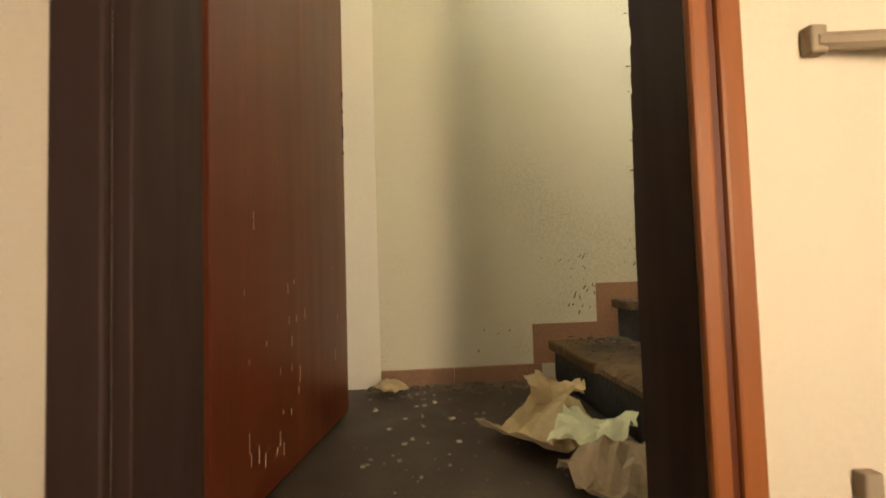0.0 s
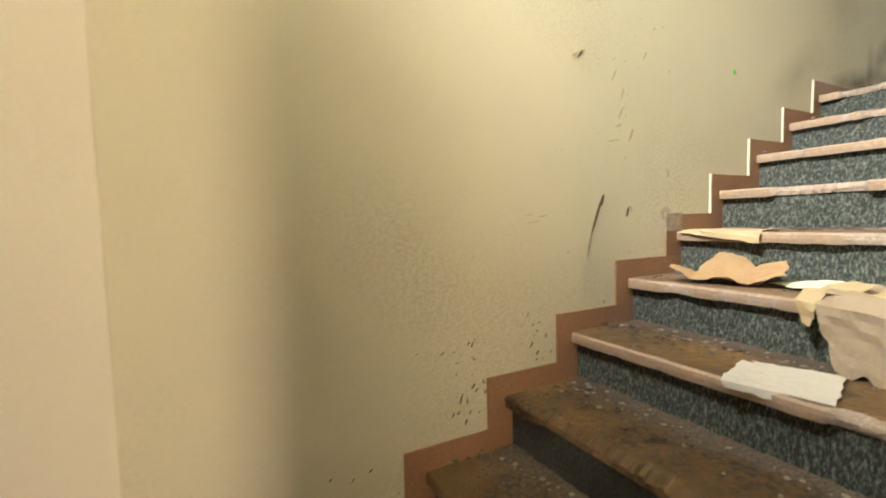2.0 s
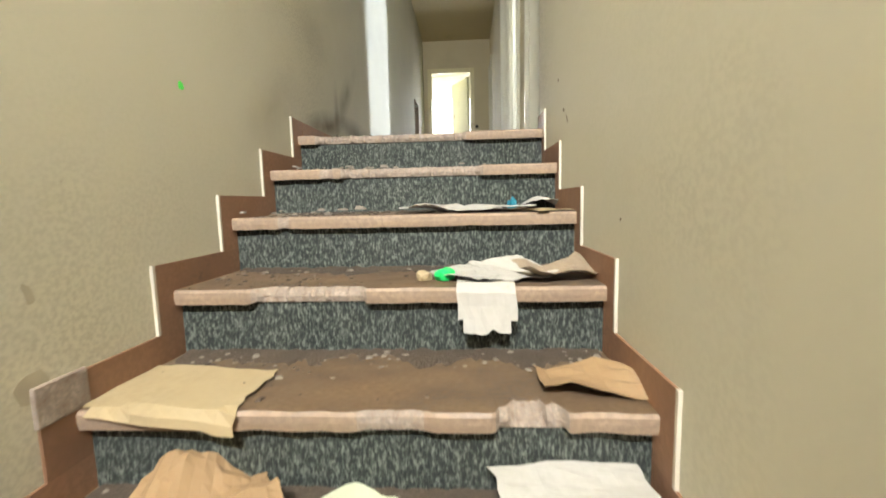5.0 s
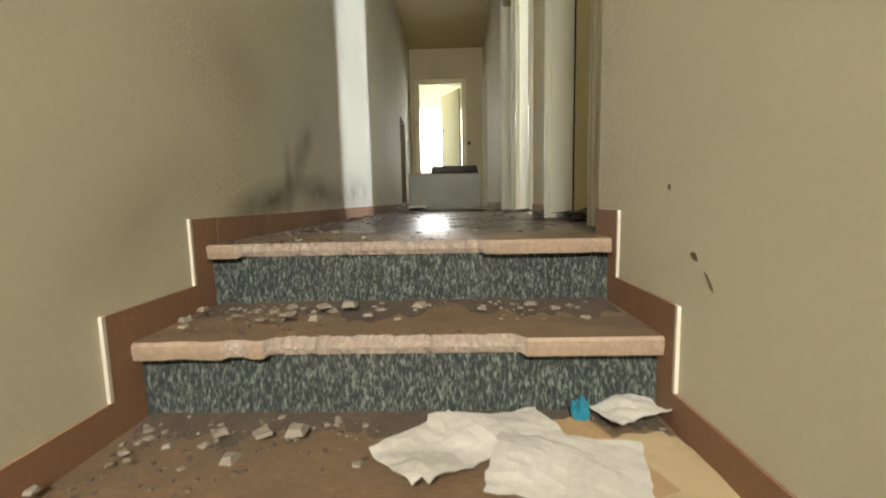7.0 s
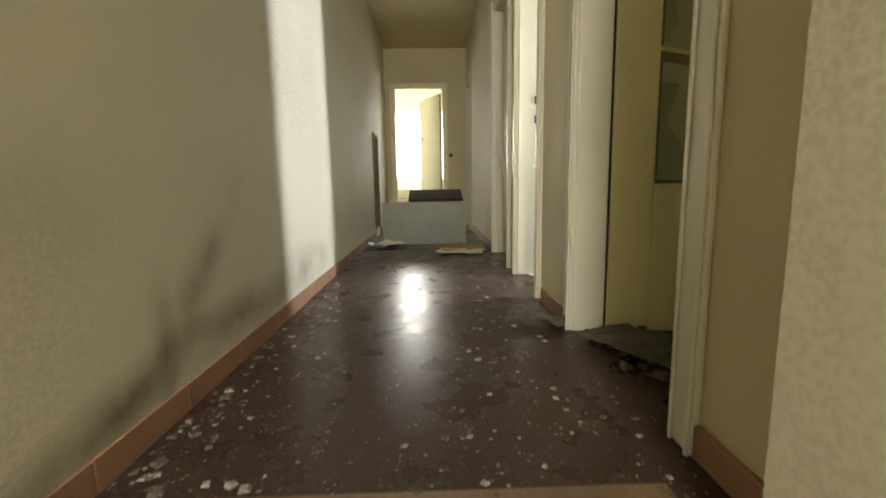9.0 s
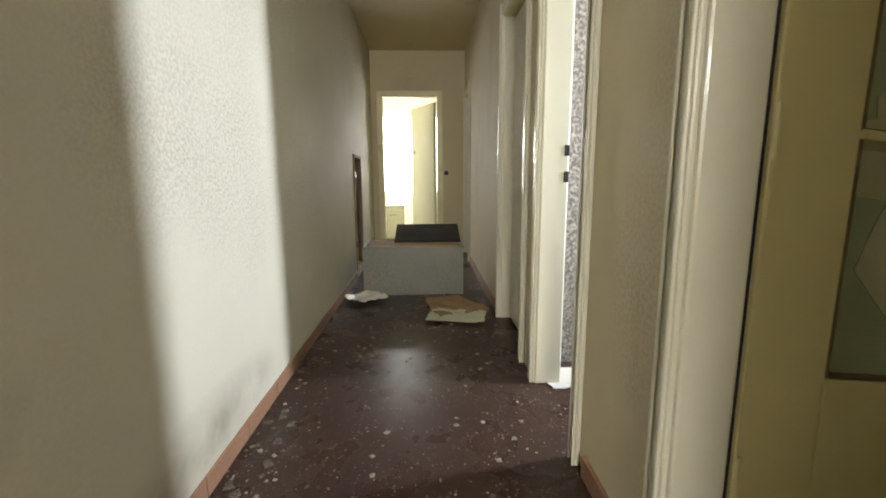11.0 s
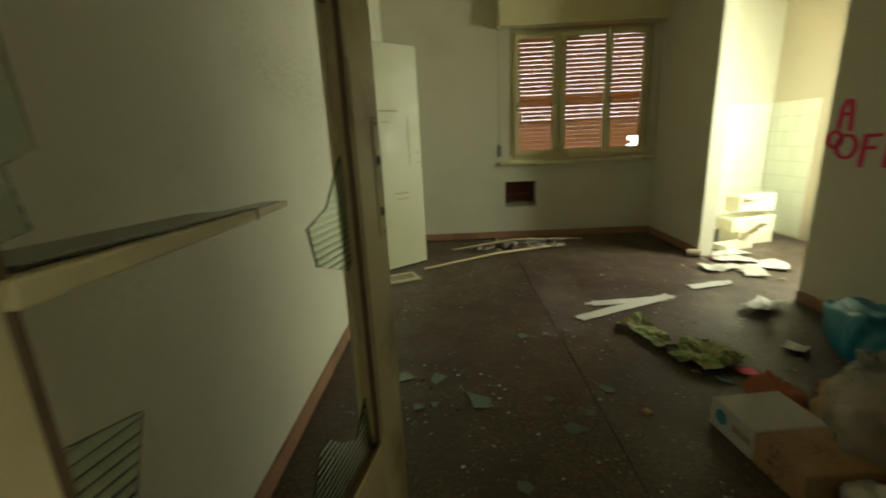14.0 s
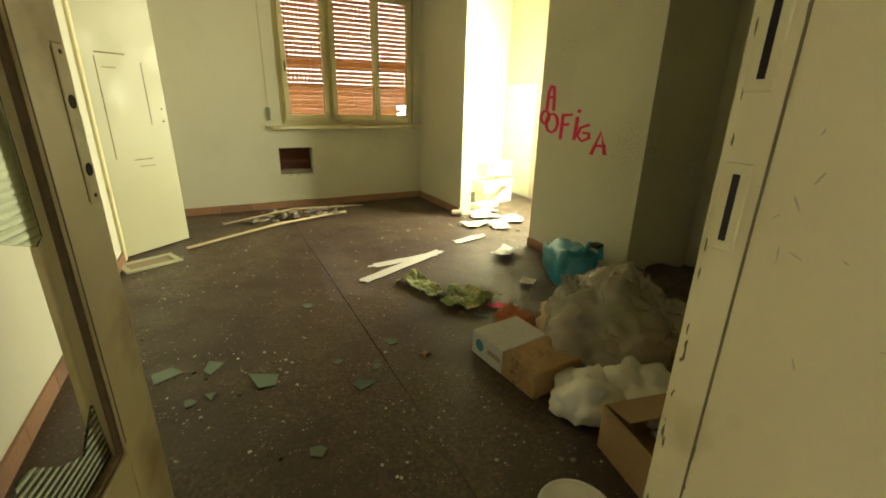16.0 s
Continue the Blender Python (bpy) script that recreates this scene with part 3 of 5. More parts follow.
def tread_mesh(x0, x1, z, seed, chips):
    """A stone tread with a thick front edge; chips: stretches of y, with a depth, where the nosing has broken off."""
    bm = bmesh.new()
    n, y0, y1 = 150, 1.917, LEFT - 0.002
    rows, broken = [], []
    for k in range(n + 1):
        y = y0 + (y1 - y0) * k / n
        wear = max(0.0, noise.noise(Vector((y * 13, seed * 3.1, 0))) - 0.1) * 0.008
        off = 0.003 * noise.noise(Vector((y * 40, seed, 2)))
        hit = 0.0
        for a, b, depth in chips:
            ragged_y = y + 0.02 * noise.noise(Vector((y * 25, seed, 8)))
            if a < ragged_y < b:
                edge = min(ragged_y - a, b - ragged_y) / 0.022
                hit = max(hit, min(1, edge) * depth * (1 + 0.5 * noise.noise(Vector((y * 38, seed, 5))) + 0.3 * noise.noise(Vector((y * 95, seed, 6)))))
        wear += hit
        broken.append(hit > 0.004)
        prof = [(x1, z - 0.03), (x0 + 0.024, z - 0.038), (x0 + 0.003 + wear * 0.85, z - 0.040 + wear * 0.55), (x0 + wear * 0.9 + off * 0.3, z - 0.022 + off), (x0 + wear * 1.1 + off * 0.3, z - 0.007 - wear * 0.35), (x0 + 0.006 + wear * 1.7, z - abs(off) * 0.3 - wear * 0.08), (x0 + 0.075, z), (x1, z)]
        rows.append([bm.verts.new((px, y, pz)) for px, pz in prof])
    for q, (a, b) in enumerate(zip(rows, rows[1:])):
        for k in range(8):
            f = bm.faces.new((a[k], b[k], b[(k + 1) % 8], a[(k + 1) % 8]))
            front = k in (1, 2, 3, 4)
            f.material_index = 2 if front and (broken[q] or broken[q + 1]) else 1 if front else 0
    bm.faces.new(rows[0])
    bm.faces.new(rows[-1][::-1])
    return bm


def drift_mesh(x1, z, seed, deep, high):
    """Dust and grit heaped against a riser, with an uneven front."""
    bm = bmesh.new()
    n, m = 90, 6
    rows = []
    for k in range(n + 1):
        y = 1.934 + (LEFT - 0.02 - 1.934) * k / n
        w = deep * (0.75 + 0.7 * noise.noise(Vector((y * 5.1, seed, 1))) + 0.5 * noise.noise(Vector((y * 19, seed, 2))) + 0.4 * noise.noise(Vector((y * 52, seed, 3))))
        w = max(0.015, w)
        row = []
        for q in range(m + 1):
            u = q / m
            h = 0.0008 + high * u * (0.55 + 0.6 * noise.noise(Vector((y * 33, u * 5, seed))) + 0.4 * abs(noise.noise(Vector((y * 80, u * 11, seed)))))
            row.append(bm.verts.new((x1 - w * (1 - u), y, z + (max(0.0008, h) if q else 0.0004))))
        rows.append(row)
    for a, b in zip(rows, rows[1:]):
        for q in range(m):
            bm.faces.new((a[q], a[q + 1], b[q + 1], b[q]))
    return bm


CHIPS = {1: [(2.1, 2.6, 0.03)], 2: [(2.2, 2.9, 0.03)], 3: [(2.0, 2.3, 0.02)], 4: [(2.52, 2.72, 0.004), (2.78, 2.92, 0.005)], 5: [(2.085, 2.215, 0.032), (2.35, 2.5, 0.006)], 6: [(2.53, 2.85, 0.022)],
         7: [(2.86, 2.9, 0.012)], 8: [(2.21, 2.78, 0.02), (2.80, 2.87, 0.008)], 9: [(2.27, 2.98, 0.02)]}
for i in range(1, 10):
    x1 = NOSE[i + 1] + 0.03 if i < 9 else 4.11
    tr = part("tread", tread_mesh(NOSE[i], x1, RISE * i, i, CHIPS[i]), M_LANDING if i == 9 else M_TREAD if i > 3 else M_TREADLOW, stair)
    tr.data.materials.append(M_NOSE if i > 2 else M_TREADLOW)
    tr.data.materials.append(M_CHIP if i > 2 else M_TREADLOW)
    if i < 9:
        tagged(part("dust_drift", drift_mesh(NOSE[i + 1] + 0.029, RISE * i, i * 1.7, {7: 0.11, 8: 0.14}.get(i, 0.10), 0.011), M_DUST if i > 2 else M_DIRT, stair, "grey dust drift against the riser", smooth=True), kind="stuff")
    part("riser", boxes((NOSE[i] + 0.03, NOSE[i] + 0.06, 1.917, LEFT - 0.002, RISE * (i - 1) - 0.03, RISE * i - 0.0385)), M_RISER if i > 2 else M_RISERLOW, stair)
part("core", boxes(*[(NOSE[i] + 0.061, (NOSE[i + 1] + 0.03) if i < 9 else 4.105, 1.92, LEFT - 0.004, -0.1, RISE * i - 0.035) for i in range(1, 10)]), M_RUBBLE, stair)


def lap(i, left):
    """How far the skirting tile stands in front of the nosing."""
    return (0.07 if i < 6 else 0.058) if left else 0.085 - 0.006 * i


def stepped_skirt(i, y0, y1, left):
    """The two tiles of one step's skirting: one along the tread and one up the riser."""
    a, z = NOSE[i] - lap(i, left), RISE * i
    b = NOSE[i + 1] + 0.034 if i < 9 else (3.8 if left else 3.875)
    return boxes((a, b, y0, y1, z - 0.02, z + 0.076), (a, NOSE[i] + 0.034, y0, y1, z - RISE + 0.0761, z - 0.0201))


for side, y0, y1, what in (("left", LEFT - 0.007, LEFT - 0.0005, "left"), ("right", 1.9155, 1.922, "right")):
    sk = thing("baseboard", "stepped terracotta tile skirting on the stair", "skirting", "", "structure")
    for i in range(1, 10):
        part("tile", stepped_skirt(i, y0, y1, side == "left"), M_SKIRT, sk)
        inner = y0 if side == "left" else y1
        lo, hi = (inner - 0.001, LEFT - 0.0004) if side == "left" else (1.9154, inner + 0.001)
        if i > 5 or (side == "right" and i > 3):
            part("filler_edge", boxes((NOSE[i] - lap(i, side == "left") - 0.009, NOSE[i] - lap(i, side == "left") - 0.0002, lo, hi, RISE * (i - 1) + 0.077, RISE * i + 0.077)), M_EDGE, sk, "white filler along the tile edge")


tagged(part("broken_patch", rounded((NOSE[5] - lap(5, True) - 0.006, NOSE[5] + 0.035, LEFT - 0.0095, LEFT - 0.0004, RISE * 5 + 0.002, RISE * 5 + 0.082), r=0.003), M_CHIP), "broken grey plaster patch beside the stair tile", "plaster patch", "", "structure")


def skirting(name, runs, label):
    ob = thing(name, label, "skirting", "", "structure")
    for r in runs:
        part("tile", rounded(r, r=0.002, seg=1), M_SKIRT, ob)
    return ob


def run_x(x0, x1, y0, y1, z, step=0.33, h=0.076):
    out, x = [], x0
    while x < x1 - 0.01:
        e = min(x + step, x1)
        out.append((x + 0.001, e - 0.001, y0, y1, z, z + h))
        x = e
    return out


def run_y(x0, x1, y0, y1, z, step=0.33, h=0.076):
    out, y = [], y0
    while y < y1 - 0.01:
        e = min(y + step, y1)
        out.append((x0, x1, y + 0.001, e - 0.001, z, z + h))
        y = e
    return out


skirting("baseboard", run_x(0.5, NOSE[1] - 0.035, LEFT - 0.016, LEFT - 0.0005, 0.0), "terracotta tile skirting at the stair foot")
skirting("baseboard", run_x(3.8, 8.56, LEFT - 0.008, LEFT - 0.0005, UP) + run_x(9.0, 10.19, LEFT - 0.016, LEFT - 0.0005, UP), "red-brown tile skirting along the corridor")
skirting("baseboard", run_x(3.905, 4.19, 1.8005, 1.816, UP) + run_x(5.14, 5.5, 1.8005, 1.816, UP) + run_x(7.3, 9.3, 1.8005, 1.816, UP), "red-brown tile skirting between the doorways")
skirting("baseboard", run_x(2.456, 5.42, -3.2145, -3.199, UP) + run_y(2.4555, 2.471, -3.19, -2.16, UP) + run_y(2.4255, 2.441, -1.02, -0.02, UP) + run_y(1.8005, 1.816, -0.02, 1.73, UP) + run_y(5.4045, 5.4195, -1.93, 1.52, UP), "brown tile skirting round the room")

# ---- entrance door ----
S("wall_panel_strip", boxes((-0.1, 0.498, 3.053, LEFT - 0.0005, 0.0, TOP)), M_PANELWHITE, "white painted panel strip with a fine joint", "wall panel")
entry = thing("door_frame", "dark mahogany door frame with orange varnished casing", "door frame", "", "structure")
bm = bmesh.new()
rng = random.Random(9)
rows, z, cut = [], 0.0, 0.0
while z < 2.05:
    top = min(2.05, z + rng.uniform(0.012, 0.06))
    cut = max(0.0, min(1.0, (z - 0.55) / 0.75)) * 0.027 + (abs(rng.gauss(0, 0.0035)) if z > 0.7 else 0.001)
    for h in (z, top - 0.0005):
        rows.append([bm.verts.new(v) for v in ((1.073, 1.728, h), (1.073, 1.897 - cut, h), (1.095, 1.897 - cut * 0.6, h), (1.095, 1.728, h))])
    z = top
for a, b in zip(rows, rows[1:]):
    for k in range(4):
        bm.faces.new((a[k], a[(k + 1) % 4], b[(k + 1) % 4], b[k]))
bm.faces.new(rows[0][::-1])
bm.faces.new(rows[-1])
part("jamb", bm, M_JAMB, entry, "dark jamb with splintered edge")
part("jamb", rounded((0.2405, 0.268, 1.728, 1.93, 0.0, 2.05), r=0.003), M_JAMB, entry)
part("head", rounded((0.2405, 1.095, 1.728, 1.90, 2.03, 2.0495), r=0.003), M_MAHOG, entry)
part("casing", rounded((1.07, 1.10, 1.708, 1.7265, 0.0, 2.1), r=0.006), M_MAHOG_LIGHT, entry, "orange varnished casing")
part("casing", rounded((1.118, 1.158, 1.712, 1.7265, 0.0, 2.12), r=0.006), M_MAHOG_LIGHT, entry, "orange varnished casing")
part("casing", rounded((1.10, 1.118, 1.72, 1.7265, 0.0, 2.11), r=0.002), M_MAHOG, entry, "dark groove of the casing")
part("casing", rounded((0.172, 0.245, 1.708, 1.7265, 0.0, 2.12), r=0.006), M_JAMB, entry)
part("casing", rounded((0.20, 1.158, 1.71, 1.7265, 2.1205, 2.19), r=0.006), M_MAHOG, entry)
rng = random.Random(5)
bm = bmesh.new()
for k in range(16):
    z = 0.7 + k * 0.075 + rng.uniform(-0.02, 0.02)
    chunk(bm, 1.075, 1.897, z, rng.uniform(0.002, 0.006), rng)
part("splinter", bm, M_MAHOG, entry, "splintered wood on the jamb edge")
leaf = thing("door_1", "open mahogany entrance door with scuffs and old lock holes", "door", "", "structure", pose(0.262, 1.965, 0.0, 0, 0, 80))
part("leaf", rounded((0.0, 0.80, -0.0, 0.04, 0.008, 2.03), r=0.003), M_MAHOG, leaf)
for k, z in enumerate((1.19, 1.13, 1.06, 1.03, 0.97)):
    part("lock_hole", rounded((0.782, 0.7975, -0.0015, 0.001, z, z + (0.022, 0.012, 0.02, 0.03, 0.014)[k]), r=0.0004, seg=1), M_BLACK, leaf)
bm = bmesh.new()
for k in range(26):
    u, z, w = rng.uniform(0.1, 0.7), abs(rng.gauss(0, 0.3)) + 0.05, rng.uniform(0.001, 0.002)
    h = rng.uniform(0.01, 0.045)
    box(bm, u, u + w, -0.0008, 0.0, z, z + h)
part("scratch", bm, M_GREYMARK, leaf, "pale scratches")
conduit = thing("wall_bracket", "grey-brown metal bar fixed on the cream wall", "bracket")
part("bar", tube([(1.275, 1.715, 0.86), (1.4, 1.69, 0.855), (1.59, 1.685, 0.848)], 0.014), M_GREYCARD, conduit)
part("plate", rounded((1.262, 1.29, 1.705, 1.7265, 0.84, 0.885), r=0.004), M_GREYCARD, conduit)
part("plate", rounded((1.30, 1.33, 1.705, 1.7265, 0.17, 0.21), r=0.004), M_GREYCARD, conduit)


def glow(name, colour, strength):
    m = bpy.data.materials.new(name)
    m.use_nodes = True
    b = m.node_tree.nodes["Principled BSDF"]
    b.inputs["Base Color"].default_value = (*colour, 1)
    b.inputs["Emission Color"].default_value = (*colour, 1)
    b.inputs["Emission Strength"].default_value = strength
    return m


S("backdrop", boxes((13.2, 13.25, 0.0, 5.5, 0.5, 5.5)), glow("bright_sky", (1, 0.98, 0.9), 6.0), "bright hazy sky outside the end room", "sky")

S("backdrop", boxes((-40, 50, -60.2, -60, -0.9, 24)), glow("hazy_distance", (1, 0.96, 0.9), 5.5), "bright hazy distance outside the window", "sky")

# ---- corridor doorways ----


def doorway(name, x0, x1, label, near=0.045, far=0.045, back=1.495, hinge=None):
    """Lining boards and moulded casings of one doorway in the corridor wall."""
    ob = thing(name, label, "door frame", "corridor door frames", "structure")
    part("lining", rounded((x0 + 0.0005, x0 + 0.022, back, 1.806, UP, HEAD), r=0.003), M_CREAMWOOD, ob)
    part("lining", rounded((x1 - 0.022, x1 - 0.0005, hinge or back, 1.806, UP, HEAD), r=0.008), M_CASING, ob)
    part("lining", rounded((x0 + 0.0005, x1 - 0.0005, back, 1.806, HEAD - 0.022, HEAD - 0.0005), r=0.003), M_CREAMWOOD, ob)
    for a, b in ((x0 - near, x0 + 0.012), (x1 - 0.012, x1 + far)):
        part("casing", rounded((a, b, 1.8005, 1.82, UP, HEAD + 0.06), r=0.006), M_CASING, ob)
        part("moulding", rounded((a, a + 0.014, 1.8205, 1.832, UP, HEAD + 0.06), r=0.005), M_CASING, ob)
        part("moulding", rounded((b - 0.012, b, 1.8205, 1.828, UP, HEAD + 0.06), r=0.004), M_CASING, ob)
    part("casing", rounded((x0 + 0.0125, x1 - 0.0125, 1.8005, 1.82, HEAD - 0.012, HEAD + 0.06), r=0.006), M_CASING, ob)
    return ob


f1 = doorway("door_frame", *D1, "cream painted door frame with strike plates and dirty edges", near=0.07, hinge=1.676)
f2 = doorway("door_frame", *D2, "ivory painted door frame of the washroom", back=1.675)
for z in (1.0, 1.12):
    part("strike_plate", rounded((D2[1] - 0.0245, D2[1] - 0.0215, 1.677, 1.70, UP + z, UP + z + 0.05), r=0.001, seg=1), M_BLACK, f2, "black strike plate")
doorway("door_frame", *D3, "ivory painted door frame of a closed door", back=1.675)
doorway("door_frame", *D4, "ivory painted door frame beside the end door", back=1.675)
for z0, z1, y0 in ((1.03, 1.093, 1.503), (1.173, 1.247, 1.503)):
    part("strike_plate", rounded((D1[0] + 0.0215, D1[0] + 0.024, y0, y0 + 0.024, UP + z0 - 0.01, UP + z1 + 0.01), r=0.001, seg=1), M_CREAMWOOD, f1, "painted-over strike plate")
    part("strike_slot", rounded((D1[0] + 0.0225, D1[0] + 0.0245, y0 + 0.009, y0 + 0.016, UP + z0, UP + z1), r=0.0006, seg=1), M_BLACK, f1, "dark strike slot")
part("rebate_groove", boxes((D1[0] + 0.0215, D1[0] + 0.0228, 1.537, 1.5395, UP, HEAD - 0.03)), M_MARK, f1, "dirty paint joint")
for k, (a, b) in enumerate((D3, D4)):
    d = thing("door_%d" % (k + 3), "closed ivory painted flush door", "door", "closed corridor doors", "structure")
    part("leaf", rounded((a + 0.024, b - 0.024, 1.69, 1.73, UP + 0.008, HEAD - 0.025), r=0.003), M_CASING, d)
    part("handle", tube([(a + 0.08, 1.732, UP + 1.0), (a + 0.08, 1.77, UP + 1.0), (a + 0.17, 1.775, UP + 1.0)], 0.008), M_DARKMETAL, d, "dark lever handle")
vent = thing("wall_outlet", "round black junction box hole in the stripped wall", "outlet")
part("ring", tube([(6.419, 1.3, UP + 1.06), (6.40, 1.3, UP + 1.06)], 0.038, 16), M_BLACK, vent)
part("cover", tube([(6.4195, 1.3, UP + 1.0), (6.41, 1.3, UP + 1.0)], 0.02, 12), M_DARKMETAL, vent)

rng = random.Random(14)
for _ in range(44):
    y, z = rng.uniform(1.55, 1.79), UP + rng.uniform(0.5, 1.35)
    part("scuff", slab(ragged(7, rng.uniform(0.002, 0.008), rng.uniform(0.0004, 0.001), 0.4, rng), 0.0005), M_GREYMARK, f1, "grey-brown scuff", at=pose(D1[0] + 0.0221, y, z, 0, 90, 0) @ pose(0, 0, 0, 0, 0, rng.uniform(-80, 80)))
for _ in range(60):
    z = UP + rng.uniform(0.3, 1.7)
    part("paint_chip", slab(ragged(7, rng.uniform(0.002, 0.011), rng.uniform(0.0005, 0.0016), 0.4, rng), 0.0005), M_MARK, f1, "chipped paint edge", at=pose(D1[0] + 0.0222, rng.choice((1.5385, 1.5035)) + rng.uniform(-0.002, 0.002), z, 0, 90, 0))

# ---- glazed door leaf ----
gd = thing("glazed_door", "open cream glazed door with smashed ribbed panes", "door", "", "structure", pose(5.008, 1.598, UP, 0, 0, -101.5))
LW, LT, RAIL = 0.705, 0.042, 0.60
part("stile", rounded((-0.062, 0.09, 0, LT, 0.008, 2.04), r=0.003), M_CREAMWOOD, gd)
part("stile", rounded((LW - 0.115, LW, 0, LT, 0.008, 2.04), r=0.003), M_CREAMWOOD, gd)
part("rail", rounded((0.0905, LW - 0.1155, 0, LT, 0.008, RAIL), r=0.003), M_CREAMWOOD, gd)
part("rail", rounded((0.0905, LW - 0.1155, 0, LT, 1.93, 2.04), r=0.003), M_CREAMWOOD, gd)
for a, b in ((0.0905, 0.100), (LW - 0.128, LW - 0.1155)):
    part("glazing_bead", rounded((a, b, 0.004, 0.012, RAIL + 0.0005, 1.93), r=0.003), M_MARK, gd, "dirty glazing bead")
    part("glazing_bead", rounded((a, b, 0.030, 0.040, RAIL + 0.0005, 1.93), r=0.003), M_CREAMWOOD, gd)
part("glazing_bead", rounded((0.1005, LW - 0.1285, 0.003, 0.016, RAIL + 0.0005, RAIL + 0.012), r=0.003), M_MARK, gd, "dirty lower glazing bead")
bm = rounded((0, 0.57, 0, 0.10, -0.011, 0.008), (0.5705, 0.95, 0.004, 0.06, -0.010, 0.008), r=0.003)
for v in bm.verts:
    if v.co.x > 0.9:
        v.co.y = v.co.y * 0.7 + 0.004
part("glazing_bar", bm, M_CREAMWOOD, gd, "cream snapped glazing bar", at=pose(0.095, -0.004, 1.10, 0, 4.7, 23.3))
part("glass_strip", rounded((0.02, 0.50, 0.012, 0.09, 0.0085, 0.013), (0.52, 0.86, 0.012, 0.05, 0.0085, 0.012), r=0.001, seg=1), M_DARKGLASS, gd, "broken glass left in the bar", at=pose(0.095, -0.004, 1.10, 0, 4.7, 23.3))
part("crack", boxes((0.566, 0.574, -0.0015, 0.101, -0.0105, 0.0095)), M_MARK, gd, "dark crack in the bar", at=pose(0.095, -0.004, 1.10, 0, 4.7, 23.3))


def shard(outline, u, z, parent, material=M_RIBGLASS):
    """Broken glass still held by its bead, with a thick greenish edge."""
    return part("glass_shard", slab(outline, 0.004), material, parent, "broken ribbed glass", at=pose(u, 0.024, z, 90, 0, 0))


shard([(0, 0), (0.035, 0.01), (0.03, 0.05), (0.05, 0.06), (0.045, 0.17), (0.03, 0.26), (0.04, 0.33), (0.055, 0.38), (0.02, 0.5), (0.03, 0.78), (0, 0.78)], 0.092, 1.12, gd)
shard([(0, 0), (0.21, 0), (0.215, 0.05), (0.11, 0.125), (0.035, 0.23), (0.055, 0.31), (0.075, 0.37), (0.02, 0.38), (0, 0.39)], 0.092, RAIL, gd)
shard([(0, 0), (0.28, 0), (0.27, 0.11), (0.22, 0.06), (0.17, 0.09), (0.13, 0.13), (0.10, 0.13), (0.06, 0.05)], LW - 0.40, RAIL, gd)
shard([(0.0, 0.095), (0.015, 0.035), (0.11, 0.0), (0.125, 0.01), (0.125, 0.19), (0.06, 0.115)], LW - 0.255, 0.965, gd)
shard([(0.06, 0.0), (0.125, 0.0), (0.125, 0.38), (0.07, 0.38), (0.0, 0.1)], LW - 0.255, 1.375, gd)
shard([(0, 0.1), (0.03, 0.0), (0.2, 0.06), (0.36, 0.12), (0.36, 0.18), (0, 0.18)], 0.12, 1.75, gd)
hp = LW - 0.023
part("handle_plate", rounded((hp - 0.016, hp + 0.016, -0.0022, 0.001, 0.995, 1.215), r=0.001, seg=1), M_CREAMWOOD, gd, "painted-over handle plate")
for z in (1.14, 1.045):
    part("lock_hole", tube([(hp, -0.0032, z), (hp, 0.0, z)], 0.0095, 14), M_BLACK, gd, "empty lock hole")
for z in (1.205, 1.006):
    part("screw", tube([(hp, -0.0034, z), (hp, 0.0, z)], 0.0035, 8), M_DARKMETAL, gd)
for a, b, c, d in ((hp - 0.0175, hp - 0.0165, 1.0, 1.21), (hp + 0.0165, hp + 0.0172, 1.03, 1.21), (hp - 0.016, hp + 0.012, 1.2155, 1.2165), (LW - 0.1165, LW - 0.1145, 0.62, 1.3)):
    part("paint_crack", boxes((a, b, -0.001, 0.0, c, d)), M_MARK, gd, "dark crack in the paint")
for z in (0.3, 1.05, 1.75):
    part("hinge", tube([(-0.062, -0.006, z), (-0.062, -0.006, z + 0.11)], 0.008, 10), M_CREAMWOOD, gd)
part("rebate_bead", rounded((5.012, 5.03, 1.6605, 1.667, UP, HEAD - 0.03), r=0.002, seg=1), M_CREAMWOOD, f1)
# Solid strip between lining and leaf; its black colour is the gap's shade.
part("hinge_gap", boxes((5.024, 5.0399, 1.6675, 1.6757, UP, HEAD - 0.03)), M_BLACK, f1, "black strip for the shade in the hinge gap")

# ---- end of the corridor ----
ef = thing("door_frame", "cream painted frame of the end doorway", "door frame", "", "structure")
part("casing", rounded((10.17, 10.1895, 2.10, 2.18, UP, HEAD + 0.09), r=0.005), M_CREAMWOOD, ef)
part("casing", rounded((10.17, 10.1895, 2.91, 2.99, UP, HEAD + 0.09), r=0.005), M_CREAMWOOD, ef)
part("casing", rounded((10.17, 10.1895, 2.1805, 2.9095, HEAD + 0.005, HEAD + 0.09), r=0.005), M_CREAMWOOD, ef)
part("lining", rounded((10.1695, 10.305, 2.1605, 2.18, UP, HEAD + 0.019), r=0.003), M_CREAMWOOD, ef)
part("lining", rounded((10.1695, 10.305, 2.91, 2.9295, UP, HEAD + 0.019), r=0.003), M_CREAMWOOD, ef)
ed = thing("door_2", "open pale yellow door of the end room", "door", "", "structure", pose(10.30, 2.185, UP, 0, 0, 28))
part("leaf", rounded((0, 0.70, 0, 0.04, 0.008, 2.06), r=0.003), M_PALELEAF, ed)
